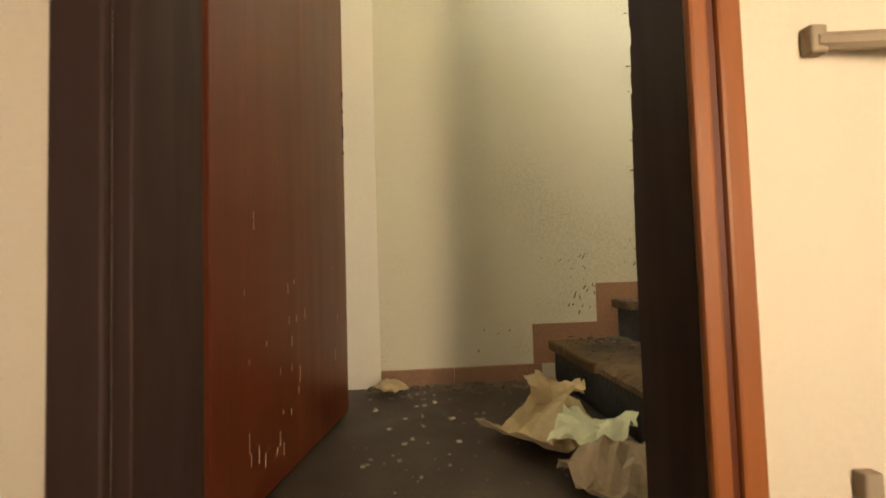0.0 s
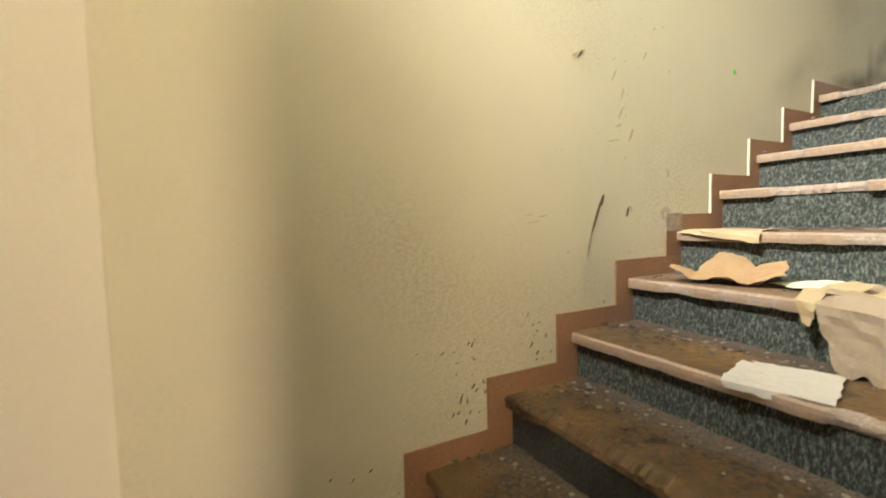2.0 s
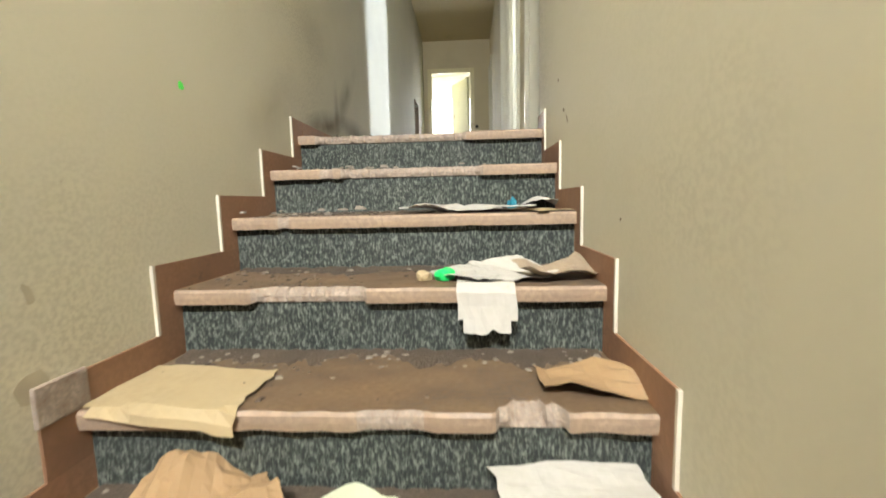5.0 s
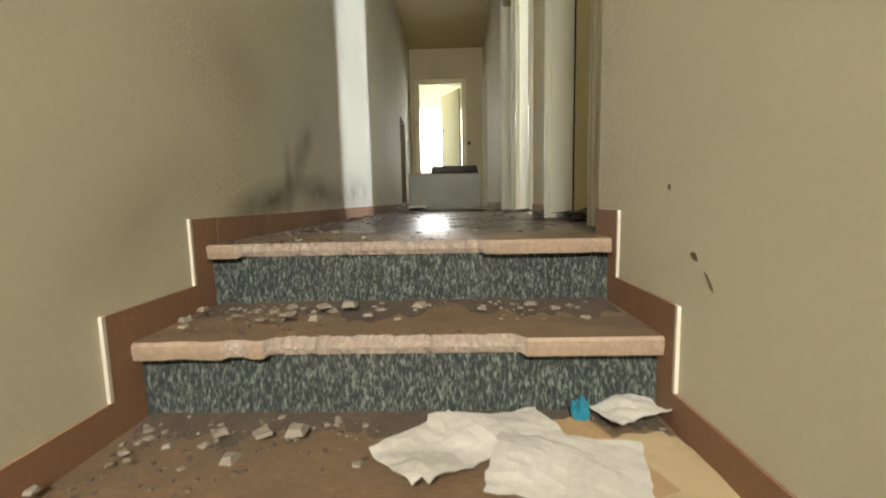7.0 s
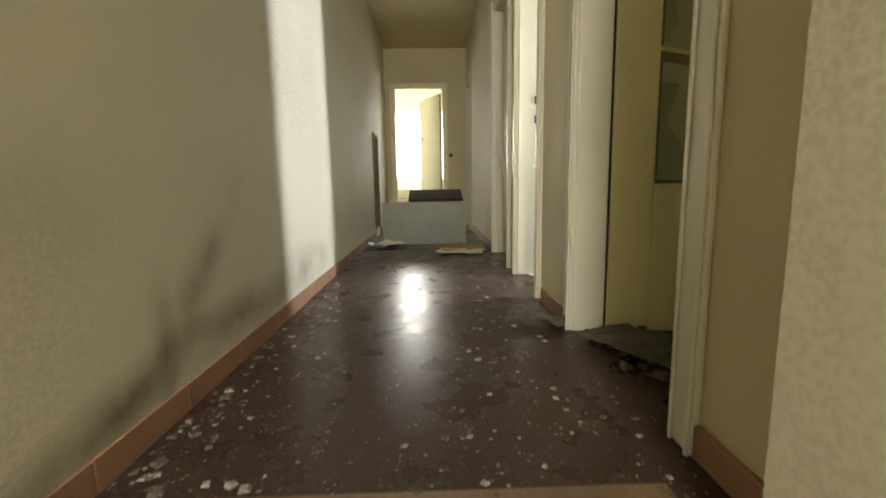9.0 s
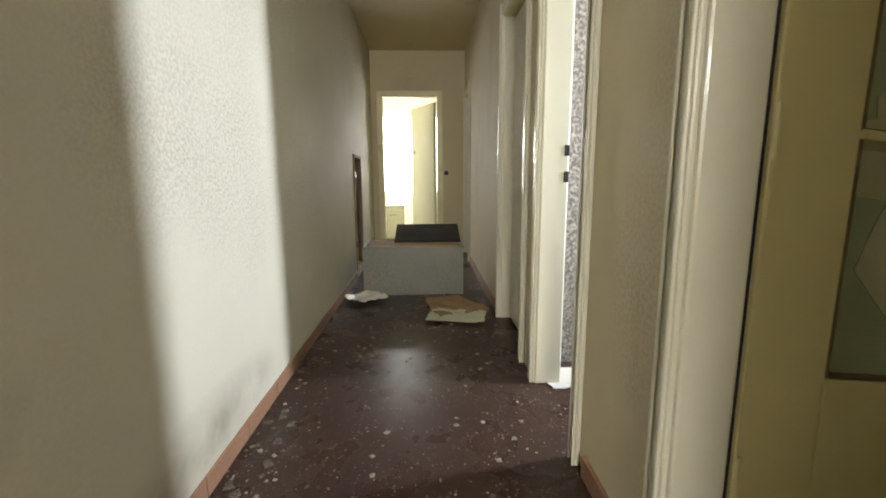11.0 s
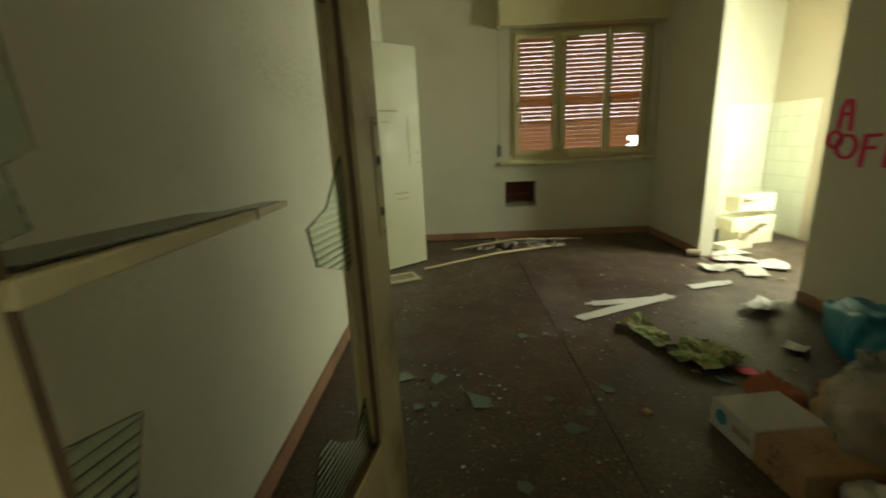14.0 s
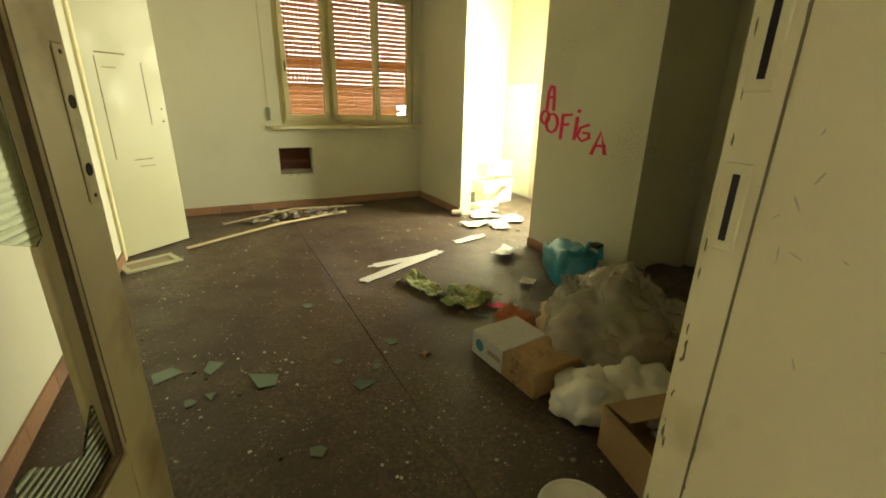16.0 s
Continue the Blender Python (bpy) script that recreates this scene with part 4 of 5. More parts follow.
part("handle", tube([(0.64, 0.042, 1.0), (0.64, 0.08, 1.0), (0.55, 0.085, 1.0)], 0.008), M_DARKMETAL, ed, "dark lever handle")
part("lock_hole", tube([(0.60, 0.0405, 1.42), (0.60, 0.044, 1.42)], 0.03, 12), M_MARK, ed)
sw = thing("light_switch", "round dark light switch beside the end door", "light switch")
part("plate", tube([(10.1895, 2.055, UP + 1.10), (10.178, 2.055, UP + 1.10)], 0.032, 16), M_DARKMETAL, sw)
part("knob", tube([(10.178, 2.055, UP + 1.10), (10.168, 2.055, UP + 1.10)], 0.012, 10), M_BLACK, sw)
hatch = thing("wall_hatch", "narrow dark wall hatch with a worn wooden frame", "hatch")
part("frame", rounded((8.545, 8.572, LEFT - 0.012, LEFT + 0.05, 1.70, 2.89), r=0.003), M_GREYCARD, hatch)
part("frame", rounded((8.998, 9.03, LEFT - 0.012, LEFT + 0.05, 1.70, 2.89), r=0.003), M_GREYCARD, hatch)
part("frame", rounded((8.5725, 8.9975, LEFT - 0.012, LEFT + 0.05, 2.862, 2.89), r=0.003), M_GREYCARD, hatch)
part("hatch_door", rounded((8.575, 8.995, LEFT + 0.06, LEFT + 0.08, 1.722, 2.858), r=0.003), M_GREYCARD, hatch, "dark hatch panel")
for z in (1.95, 2.65):
    part("hinge", rounded((8.55, 8.6, LEFT - 0.02, LEFT - 0.0125, z, z + 0.06), r=0.002, seg=1), M_DARKMETAL, hatch)

crate = thing("metal_crate", "open galvanised sheet box with a lifted dark lid", "box")
part("front", rounded((7.88, 7.892, 2.015, 2.90, UP, UP + 0.43), r=0.003), M_METAL, crate)
part("back", rounded((8.40, 8.412, 2.015, 2.90, UP, UP + 0.43), r=0.003), M_METAL, crate)
part("side", rounded((7.8925, 8.3995, 2.015, 2.027, UP, UP + 0.43), r=0.003), M_METAL, crate)
part("side", rounded((7.8925, 8.3995, 2.888, 2.90, UP, UP + 0.43), r=0.003), M_METAL, crate)
part("flap", rounded((0, 0.22, 0, 0.8, 0, 0.008), r=0.002, seg=1), M_CARD, crate, "brown cardboard flap", at=pose(7.90, 2.05, UP + 0.432, 0, -6, 1))
part("lid", rounded((0, 0.42, 0, 0.60, 0, 0.02), r=0.004), M_BLACK, crate, "dark lifted lid", at=pose(8.02, 2.03, UP + 0.45, 0, -15, 0))
part("lining_board", rounded((7.95, 8.38, 2.05, 2.86, UP + 0.36, UP + 0.372), r=0.002, seg=1), M_CARD, crate)
part("rim", rounded((7.872, 7.8795, 2.01, 2.905, UP + 0.415, UP + 0.436), r=0.002, seg=1), M_METAL, crate)

cab = thing("bedside_cabinet", "pale broken cabinet standing in the end room", "cabinet")
part("body", rounded((11.6, 11.95, 2.72, 3.12, UP, UP + 0.55), r=0.006), M_PALELEAF, cab)
drawer = part("drawer", rounded((11.585, 11.5995, 2.74, 3.10, UP + 0.32, UP + 0.50), r=0.004), M_PALELEAF, cab)
part("handle", tube([(11.575, 2.86, UP + 0.41), (11.57, 2.98, UP + 0.41)], 0.006), M_DARKMETAL, drawer)
part("top", rounded((11.58, 11.96, 2.70, 3.14, UP + 0.551, UP + 0.575), r=0.004), M_PALELEAF, cab)

sheet("cardboard_sheet", 0.50, 0.42, pose(7.50, 2.14, UP, 0, 0, 20), M_CARD, "torn brown cardboard sheet on the corridor floor", "cardboard", 0.025, seed=3, taper=0.3)
sheet("paper_sheet", 0.30, 0.42, pose(7.23, 2.12, UP + 0.012, 0, 0, -12), M_GPAPER, "pale green paper lying on cardboard", "paper", 0.008, seed=4)
sheet("plastic_wrap", 0.25, 0.30, pose(7.72, 2.86, UP, 0, 0, 30), M_WHITEPLASTIC, "crumpled white plastic wrap by the crate", "wrapping", 0.05, seed=5)
sheet("paper_sheet", 0.20, 0.22, pose(6.22, 1.64, UP, 0, 0, 10), M_PAPER, "white paper sheet on the washroom threshold", "paper", 0.006, seed=6)
sheet("plastic_wrap", 0.26, 0.16, pose(5.14, 1.92, UP, 0, 0, 60), M_FILM, "dusty torn plastic film by the doorway", "wrapping", 0.05, seed=7)
sheet("plastic_wrap", 0.42, 0.24, pose(4.76, 1.64, UP, 0, 0, 25), M_FILM, "dusty torn film in the doorway", "wrapping", 0.05, seed=8)

# ---- room: window ----
win = thing("window_1", "cream wooden window with three sashes, two ajar", "window", "", "structure")
FY0, FY1 = -3.29, -3.235
part("window_frame", rounded((WX0 + 0.0005, WX0 + 0.05, FY0, FY1, WZ0 + 0.0005, WZ1 - 0.0005), r=0.004), M_CREAMWOOD, win)
part("window_frame", rounded((WX1 - 0.05, WX1 - 0.0005, FY0, FY1, WZ0 + 0.0005, WZ1 - 0.0005), r=0.004), M_CREAMWOOD, win)
part("window_frame", rounded((WX0 + 0.0505, WX1 - 0.0505, FY0, FY1, WZ1 - 0.05, WZ1 - 0.0005), r=0.004), M_CREAMWOOD, win)
part("window_frame", rounded((WX0 + 0.0505, WX1 - 0.0505, FY0, FY1, WZ0 + 0.0005, WZ0 + 0.05), r=0.004), M_CREAMWOOD, win)
part("window_frame", rounded((3.495, 3.55, FY0, FY1, WZ0 + 0.051, WZ1 - 0.051), r=0.004), M_CREAMWOOD, win)
part("window_sill", rounded((2.46, 4.16, -3.2145, -3.15, WZ0 - 0.05, WZ0 - 0.012), r=0.006), M_CREAMWOOD, win)


def sash(width, height, at):
    e = new("sash")
    e.parent = win
    e.matrix_world = at
    bm = boxes((0, 0.05, 0, 0.04, 0, height), (width - 0.05, width, 0, 0.04, 0, height), (0.05, width - 0.05, 0, 0.04, 0, 0.05), (0.05, width - 0.05, 0, 0.04, height - 0.05, height))
    part("sash_frame", bm, M_CREAMWOOD, e)
    pane = part("pane", boxes((0.05, width - 0.05, 0.018, 0.022, 0.05, height - 0.05)), M_PANE, e)
    pane.visible_shadow = False
    part("handle", tube([(width - 0.025, 0.042, height * 0.45), (width - 0.025, 0.07, height * 0.45), (width - 0.025, 0.07, height * 0.45 - 0.09)], 0.007), M_DARKMETAL, e)


H = WZ1 - WZ0 - 0.10
sash(0.46, H, pose(3.552, -3.232, WZ0 + 0.05))
sash(0.49, H, pose(3.508, -3.198, WZ0 + 0.05, 0, 0, 180 - 10))
sash(0.47, H, pose(2.60, -3.232, WZ0 + 0.05, 0, 0, 13))
shut = thing("roller_shutter", "orange-brown plastic roller shutter with broken slats", "shutter", "", "structure")
z, k = WZ0 - 0.02, 0
while z < WZ1 + 0.03:
    open_slit = z > 3.13 or 2.9 < z < 3.04
    hgt = 0.0402 if open_slit else 0.0445
    x0 = WX0 + 0.002
    if 2.56 < z < 2.70:
        x0 = WX0 + 0.13 + 0.03 * math.sin(z * 90)
    part("slat", rounded((x0, WX1 - 0.002, -3.372, -3.36, z, z + hgt), r=0.004, seg=1), M_SHUTTER, shut)
    z += 0.045
    k += 1
bm = bmesh.new()
for i in range(36):
    x = WX0 + 0.02 + i * 0.042
    box(bm, x, x + 0.016, -3.368, -3.364, 2.88, WZ1)
part("slat_links", bm, M_SHUTTER, shut)
sb = thing("shutter_box", "cream painted roller shutter box over the window", "shutter box", "", "structure")
part("front", rounded((2.457, 4.19, -3.2145, -3.05, 3.90, 4.2), r=0.006), M_CREAMWOOD, sb)
part("lower_edge", rounded((2.458, 4.20, -3.214, -3.035, 3.87, 3.8995), r=0.006), M_CREAMWOOD, sb)
st = thing("strap_box", "grey shutter strap box on the wall", "strap box")
part("cover", rounded((4.165, 4.205, -3.2145, -3.20, 2.56, 2.69), r=0.004), M_METAL, st)
part("strap", boxes((4.18, 4.192, -3.2144, -3.212, 2.69, 3.87)), M_GREYMARK, st)
hole = thing("wall_hole", "ragged dark hole broken through the wall", "hole")
part("brick_back", boxes((3.772, 4.118, -3.359, -3.352, 1.987, 2.273)), M_BRICKIN, hole)
part("brick", rounded((3.775, 4.115, -3.35, -3.26, 1.987, 2.03), r=0.006), M_RUBBLE, hole)
part("brick", rounded((3.775, 4.115, -3.35, -3.29, 2.10, 2.13), r=0.004), M_BRICKIN, hole)
rng = random.Random(11)
bm = bmesh.new()
for k in range(34):
    a = k / 34 * 4
    e = a % 1
    x, z = ((3.77 + 0.35 * e, 1.985), (4.12, 1.985 + 0.29 * e), (4.12 - 0.35 * e, 2.275), (3.77, 2.275 - 0.29 * e))[int(a)]
    chunk(bm, x, -3.217 + rng.uniform(-0.01, 0.0), z - 0.008, rng.uniform(0.008, 0.018), rng)
tagged(part("broken_rim", bm, M_RUBBLE, hole), kind="stuff")

# ---- room: pale door leaf ----
pd = thing("door_5", "open pale yellow door with rust outlines of a removed plate", "door", "", "structure", pose(5.415, -1.985, UP, 0, 0, -138))
part("leaf", rounded((0, 0.54, 0, 0.04, 0.01, 1.97), r=0.003), M_PALELEAF, pd)
for a, b, c, d in ((0.10, 0.30, 1.42, 1.428), (0.13, 0.22, 1.33, 1.335), (0.22, 0.36, 0.70, 0.707), (0.25, 0.37, 0.65, 0.655), (0.09, 0.096, 0.72, 1.40), (0.40, 0.406, 0.95, 1.38)):
    part("rust_mark", rounded((a, b, -0.0012, 0.0, c, d), r=0.0003, seg=1), M_MARK, pd, "rusty paint outline")
for z in (1.06, 0.97):
    part("lock_hole", tube([(0.50, -0.002, z), (0.50, 0.0, z)], 0.007, 10), M_BLACK, pd)
pf = thing("door_frame", "cream painted frame of the side doorway", "door frame", "", "structure")
part("casing", rounded((5.40, 5.4195, -1.98, -1.91, UP, 3.69), r=0.004), M_CREAMWOOD, pf)
part("casing", rounded((5.40, 5.4195, -2.69, -2.62, UP, 3.69), r=0.004), M_CREAMWOOD, pf)
part("casing", rounded((5.40, 5.4195, -2.6195, -1.9805, 3.62, 3.69), r=0.004), M_CREAMWOOD, pf)

# ---- graffiti ----


def strokes(name, lines, y0, z0, scale, material, label, w=0.018, x=2.4258):
    """Painted strokes on a wall that faces +x; local x runs towards -y."""
    ob = thing(name, label, "graffiti")
    for line in lines:
        bm = bmesh.new()
        pts = [Vector(p) * scale for p in line]
        rows = []
        for i, p in enumerate(pts):
            n = (pts[min(i + 1, len(pts) - 1)] - pts[max(i - 1, 0)])
            if n.length < 1e-6:
                n = pts[i] - pts[i - 1]
            n.normalize()
            side = Vector((-n.y, n.x)) * w
            end = n * w * (-0.5 if i == 0 else 0.5 if i == len(pts) - 1 else 0)
            rows.append([bm.verts.new((x + k, y0 + v.x, z0 + v.y * 0.52)) for k, v in ((0, p + side + end), (0, p - side + end), (0.0012, p - side + end), (0.0012, p + side + end))])
        for u, v in zip(rows, rows[1:]):
            for k in range(4):
                bm.faces.new((u[k], u[(k + 1) % 4], v[(k + 1) % 4], v[k]))
        bm.faces.new(rows[0][::-1])
        bm.faces.new(rows[-1])
        part("stroke", bm, material, ob)
    return ob


def ring_line(cx, cy, rx, ry):
    return [(cx + rx * math.cos(a * math.pi / 6), cy + ry * math.sin(a * math.pi / 6)) for a in range(13)]


strokes("graffiti", [[(0.02, 0.9), (0.03, 1.25), (0.07, 1.4), (0.11, 1.38), (0.13, 1.2), (0.14, 0.88)], [(0.05, 1.15), (0.12, 1.16)], ring_line(0.0, 0.72, 0.07, 0.14), ring_line(0.13, 0.60, 0.10, 0.2),
                     [(0.3, 0.28), (0.31, 0.8)], [(0.31, 0.78), (0.45, 0.8)], [(0.31, 0.58), (0.41, 0.6)], [(0.52, 0.3), (0.54, 0.75)], [(0.55, 0.86), (0.56, 0.9)],
                     [(0.72, 0.62), (0.6, 0.55), (0.56, 0.38), (0.64, 0.28), (0.74, 0.36), (0.73, 0.45), (0.65, 0.45)], [(0.8, 0.05), (0.9, 0.5), (0.98, 0.08)], [(0.83, 0.22), (0.97, 0.24)]],
        -0.95, 2.44, 0.64, M_PINK, "magenta spray-painted scrawl and the letters FiGA")
gs = thing("graffiti", "faded green spray patches on the wall", "graffiti")
rng = random.Random(2)
for y, z, ry, rz in ((-0.98, 2.72, 0.05, 0.10), (-1.02, 2.60, 0.06, 0.06), (-0.95, 2.85, 0.03, 0.06), (-1.1, 2.66, 0.05, 0.04)):
    part("spray_patch", slab(ragged(14, rz, ry, 0.25, rng), 0.001), M_GREENSPRAY, gs, at=pose(5.4195, y, z, 0, -90, 0))
dot = tagged(part("paint_dot", slab(ragged(10, 0.012, 0.014, 0.2, rng), 0.001), M_GREENSPRAY, at=pose(2.93, LEFT - 0.0003, 1.64, 90, 0, 0)), "small green paint dot on the stair wall", "paint mark")

# ---- bathroom ----
tiles = thing("wall_tiles", "pale greenish wall tiles with a capped top row", "tiles", "", "structure")
me_s = me_w = None
for r in range(9):
    for c in range(7):
        z, x = UP + 0.02 + r * 0.152, 1.215 + c * 0.152
        if me_s is None:
            ob = part("tile", rounded((0, 0.148, 0, 0.008, 0, 0.148), r=0.0015, seg=1), M_TILE, tiles)
            me_s = ob.data
        else:
            ob = new("tile", me_s)
            ob.parent = tiles
        ob.location = (x, -3.2145, z)
    for c in range(4):
        z, y = UP + 0.02 + r * 0.152, -3.2 + c * 0.152
        if me_w is None:
            ob = part("tile", rounded((0, 0.008, 0, 0.148, 0, 0.148), r=0.0015, seg=1), M_TILE, tiles)
            me_w = ob.data
        else:
            ob = new("tile", me_w)
            ob.parent = tiles
        ob.location = (1.2005, y, z)
bc = thing("broken_cistern", "stacked broken ivory ceramic and plastic fittings", "bathroom debris")
part("tank", rounded((0, 0.42, 0, 0.2, 0, 0.16), r=0.02, seg=3), M_CERAMIC, bc, at=pose(1.55, -2.75, UP + 0.30, 3, -4, 12))
part("drawer", rounded((0, 0.46, 0, 0.24, 0, 0.14), r=0.012), M_CERAMIC, bc, at=pose(1.52, -2.78, UP + 0.15, -2, 3, 6))
part("drawer", rounded((0, 0.40, 0, 0.24, 0, 0.148), r=0.012), M_CERAMIC, bc, at=pose(1.56, -2.76, UP, 0, 0, 10))
part("lid", rounded((0, 0.36, 0, 0.18, 0, 0.03), r=0.01), M_CERAMIC, bc, at=pose(1.58, -2.72, UP + 0.465, 2, 3, 20))
pl = tagged(part("plank", rounded((0, 0.55, 0, 0.07, 0, 0.02), r=0.004), M_CERAMIC, at=pose(1.80, -2.62, UP + 0.03, 0, -28, 75)), "pale plank leaning on the broken fittings", "plank")
fb = tagged(part("flat_box", rounded((0, 0.34, 0, 0.16, 0, 0.06), r=0.008), M_CERAMIC, at=pose(1.88, -2.50, UP, 0, 0, 20)), "flat ivory plastic box on the floor", "box")
for k, (x, y, a, w, h) in enumerate(((2.15, -2.15, 20, 0.3, 0.16), (2.25, -1.95, -30, 0.34, 0.2), (2.5, -1.75, 10, 0.3, 0.18), (2.05, -1.75, 50, 0.26, 0.2), (2.32, -1.62, 70, 0.28, 0.16))):
    sheet("torn_paper", w, h, pose(x, y, UP, 0, 0, a), M_PAPER, "crumpled ivory paper scraps on the bathroom threshold", "paper", 0.03, seed=40 + k, group="threshold scraps")
pot = thing("spray_can", "small dark can with a red cap on the floor", "can")
part("body", tube([(2.46, -2.12, UP + 0.035), (2.56, -2.16, UP + 0.035)], 0.034, 14), M_GREYCARD, pot)
part("cap", tube([(2.40, -2.06, UP + 0.012), (2.30, -1.98, UP + 0.012)], 0.012, 10), M_PINK, pot, "red stick")

# ---- room: things on the floor ----
for k, ((xa, ya), (xb, yb)) in enumerate((((3.84, -1.08), (3.2, -1.13)), ((3.95, -0.83), (3.2, -1.17)))):
    d = Vector((xb - xa, yb - ya))
    sheet("paper_strip", d.length, 0.085, pose((xa + xb) / 2, (ya + yb) / 2, UP + 0.006 * k, 0, 0, math.degrees(math.atan2(d.y, d.x))), M_PAPER, "long pale cardboard strip on the floor", "strip", 0.004, ny=3, seed=50 + k, group="floor strips")
sheet("paper_strip", 0.36, 0.09, pose(2.80, -1.36, UP, 0, 0, 12), M_PAPER, "long pale cardboard strip on the floor", "strip", 0.012, ny=3, seed=53, group="floor strips")
sheet("torn_paper", 0.30, 0.16, pose(2.75, -0.88, UP, 0, 0, 35), M_PAPER, "curled ivory paper on the floor", "paper", 0.04, seed=54, fold=0.25)
sheet("torn_paper", 0.12, 0.10, pose(2.95, -0.35, UP, 0, 0, 35), M_PAPER, "small torn white paper on the floor", "paper", 0.03, seed=55)
pn = thing("frame_panel", "pale flat panel with a dusty centre on the floor", "panel")
for a, b, c, d in ((0, 0.36, 0, 0.04), (0, 0.36, 0.18, 0.22), (0, 0.04, 0.0405, 0.1795), (0.32, 0.36, 0.0405, 0.1795)):
    part("edge", rounded((a, b, c, d, 0, 0.015), r=0.002, seg=1), M_PALELEAF, pn, at=pose(5.36, -1.62, UP, 0, 0, 205))
part("board", rounded((0.041, 0.319, 0.041, 0.179, 0.002, 0.008), r=0.001, seg=1), M_GREYCARD, pn, at=pose(5.36, -1.62, UP, 0, 0, 205))


def lump(name, at, rx, ry, rz, material, label, category, rough=0.25, seed=1, level=4, freq=5.0, flat=0.0):
    """A soft crumpled heap resting on the floor."""
    bm = bmesh.new()
    bmesh.ops.create_icosphere(bm, subdivisions=level, radius=1.0)
    off = Vector((seed * 7.3, seed * 3.1, 0))
    for v in bm.verts:
        p = v.co.copy()
        k = 1 + rough * noise.noise(p * freq * 0.35 + off) + rough * 0.5 * (1 - 2 * abs(noise.noise(p * freq + off)))
        v.co = Vector((p.x * rx * k, p.y * ry * k, max(-0.0, (p.z + 0.45 + flat) * rz * k)))
    ob = part(name, bm, material, None, "", True)
    ob.matrix_world = at
    return tagged(ob, label, category)


sheet("green_cloth", 0.40, 0.15, pose(3.63, -0.57, UP, 0, 0, 100), M_GREENCLOTH, "crumpled green patterned cloth on the floor", "cloth", 0.05, nx=36, ny=18, seed=63, taper=0.3)
sheet("green_cloth", 0.30, 0.30, pose(3.47, -0.28, UP, 0, 0, 40), M_GREENCLOTH, "bunched green patterned cloth on the floor", "cloth", 0.055, nx=34, ny=30, seed=66, taper=0.25)
rng = random.Random(77)
for k in range(16):
    m, what = ((M_ORANGERAG, "rust-red torn scrap among the rubbish"), (M_PAPER, "white torn scrap among the rubbish"), (M_BLUE, "blue torn wrapper among the rubbish"), (M_PINK, "red torn wrapper among the rubbish"), (M_CARD, "brown torn scrap among the rubbish"))[k % 5]
    sheet("torn_scrap", rng.uniform(0.05, 0.11), rng.uniform(0.03, 0.07), pose(rng.gauss(3.34, 0.12), rng.gauss(0.12, 0.11), UP, 0, 0, rng.uniform(0, 360)), m, what, "scrap", 0.02, nx=5, ny=4, seed=300 + k, fold=rng.uniform(0, 0.5), group="scraps round the bags")
bb = thing("turquoise_bag", "turquoise plastic carrier bag slumped on the floor", "bag")
bm = bmesh.new()
bmesh.ops.create_icosphere(bm, subdivisions=4, radius=1.0)
for v in bm.verts:
    p = v.co
    q = Vector((math.copysign(abs(p.x) ** 0.6, p.x), math.copysign(abs(p.y) ** 0.7, p.y), math.copysign(abs(p.z) ** 0.6, p.z)))
    k = 1 + 0.16 * noise.noise(p * 2.2) + 0.06 * (1 - 2 * abs(noise.noise(p * 6)))
    v.co = Vector((q.x * 0.30 * k, q.y * 0.13 * k, max(0, (q.z + 0.9) * 0.135 * k + 0.10 * p.x * max(0, p.z))))
part("bag", bm, M_BLUE, bb, "", True, pose(2.66, -0.30, UP, 0, 0, 62))
handle = part("handle", tube([(2.76, -0.06, UP + 0.29), (2.775, -0.02, UP + 0.36), (2.75, 0.04, UP + 0.35), (2.745, 0.05, UP + 0.28)], 0.018), M_BLUE, bb, "twisted bag handle")
part("knot", rounded((-0.03, 0.03, -0.03, 0.03, 0, 0.03), r=0.01), M_BLACK, handle, "dark knot", at=pose(2.76, 0.02, UP + 0.345))
cb = thing("clear_bag", "big clear plastic bag full of rubbish", "bag")
film = lump("bag", pose(3.06, 0.45, UP, 0, 0, 30), 0.37, 0.31, 0.25, M_CLEARBAG, "", "", 0.22, 4, 5, 6)
film.parent = cb
for v in film.data.vertices:
    p = v.co
    v.co = p * (1 + 0.05 * noise.noise(p * 17) - 0.06 * abs(noise.noise(p * 31)))
lump("bag_neck", pose(3.16, 0.30, UP + 0.20, 0, -35, 20), 0.16, 0.05, 0.05, M_CLEARBAG, "", "", 0.7, 5, 4, 7).parent = cb
for k, (x, y, z, r, m, what) in enumerate(((3.05, 0.45, 0.02, 0.19, M_GREENCLOTH, "greenish rag inside the clear bag"), (2.98, 0.62, 0.06, 0.14, M_ORANGERAG, "red rag inside the clear bag"), (3.25, 0.36, 0.02, 0.17, M_CARD, "brown packaging inside the clear bag"), (3.22, 0.62, 0.0, 0.15, M_GREYCARD, "pale paper inside the clear bag"))):
    lump("rubbish", pose(x, y, UP + 0.0, 0, 0, 40 * k), r, r * 0.8, r * 0.7, m, what, "rubbish", 0.5, 20 + k, 3, 5)
lump("white_bag", pose(3.51, 0.75, UP, 0, 0, 10), 0.14, 0.11, 0.09, M_WHITEPLASTIC, "crumpled white plastic bag", "bag", 0.4, 6, 4, 5)
lump("white_bag", pose(3.31, 0.83, UP, 0, 0, 70), 0.17, 0.13, 0.10, M_WHITEPLASTIC, "puffed white plastic bag by the carton", "bag", 0.4, 9, 4, 5)
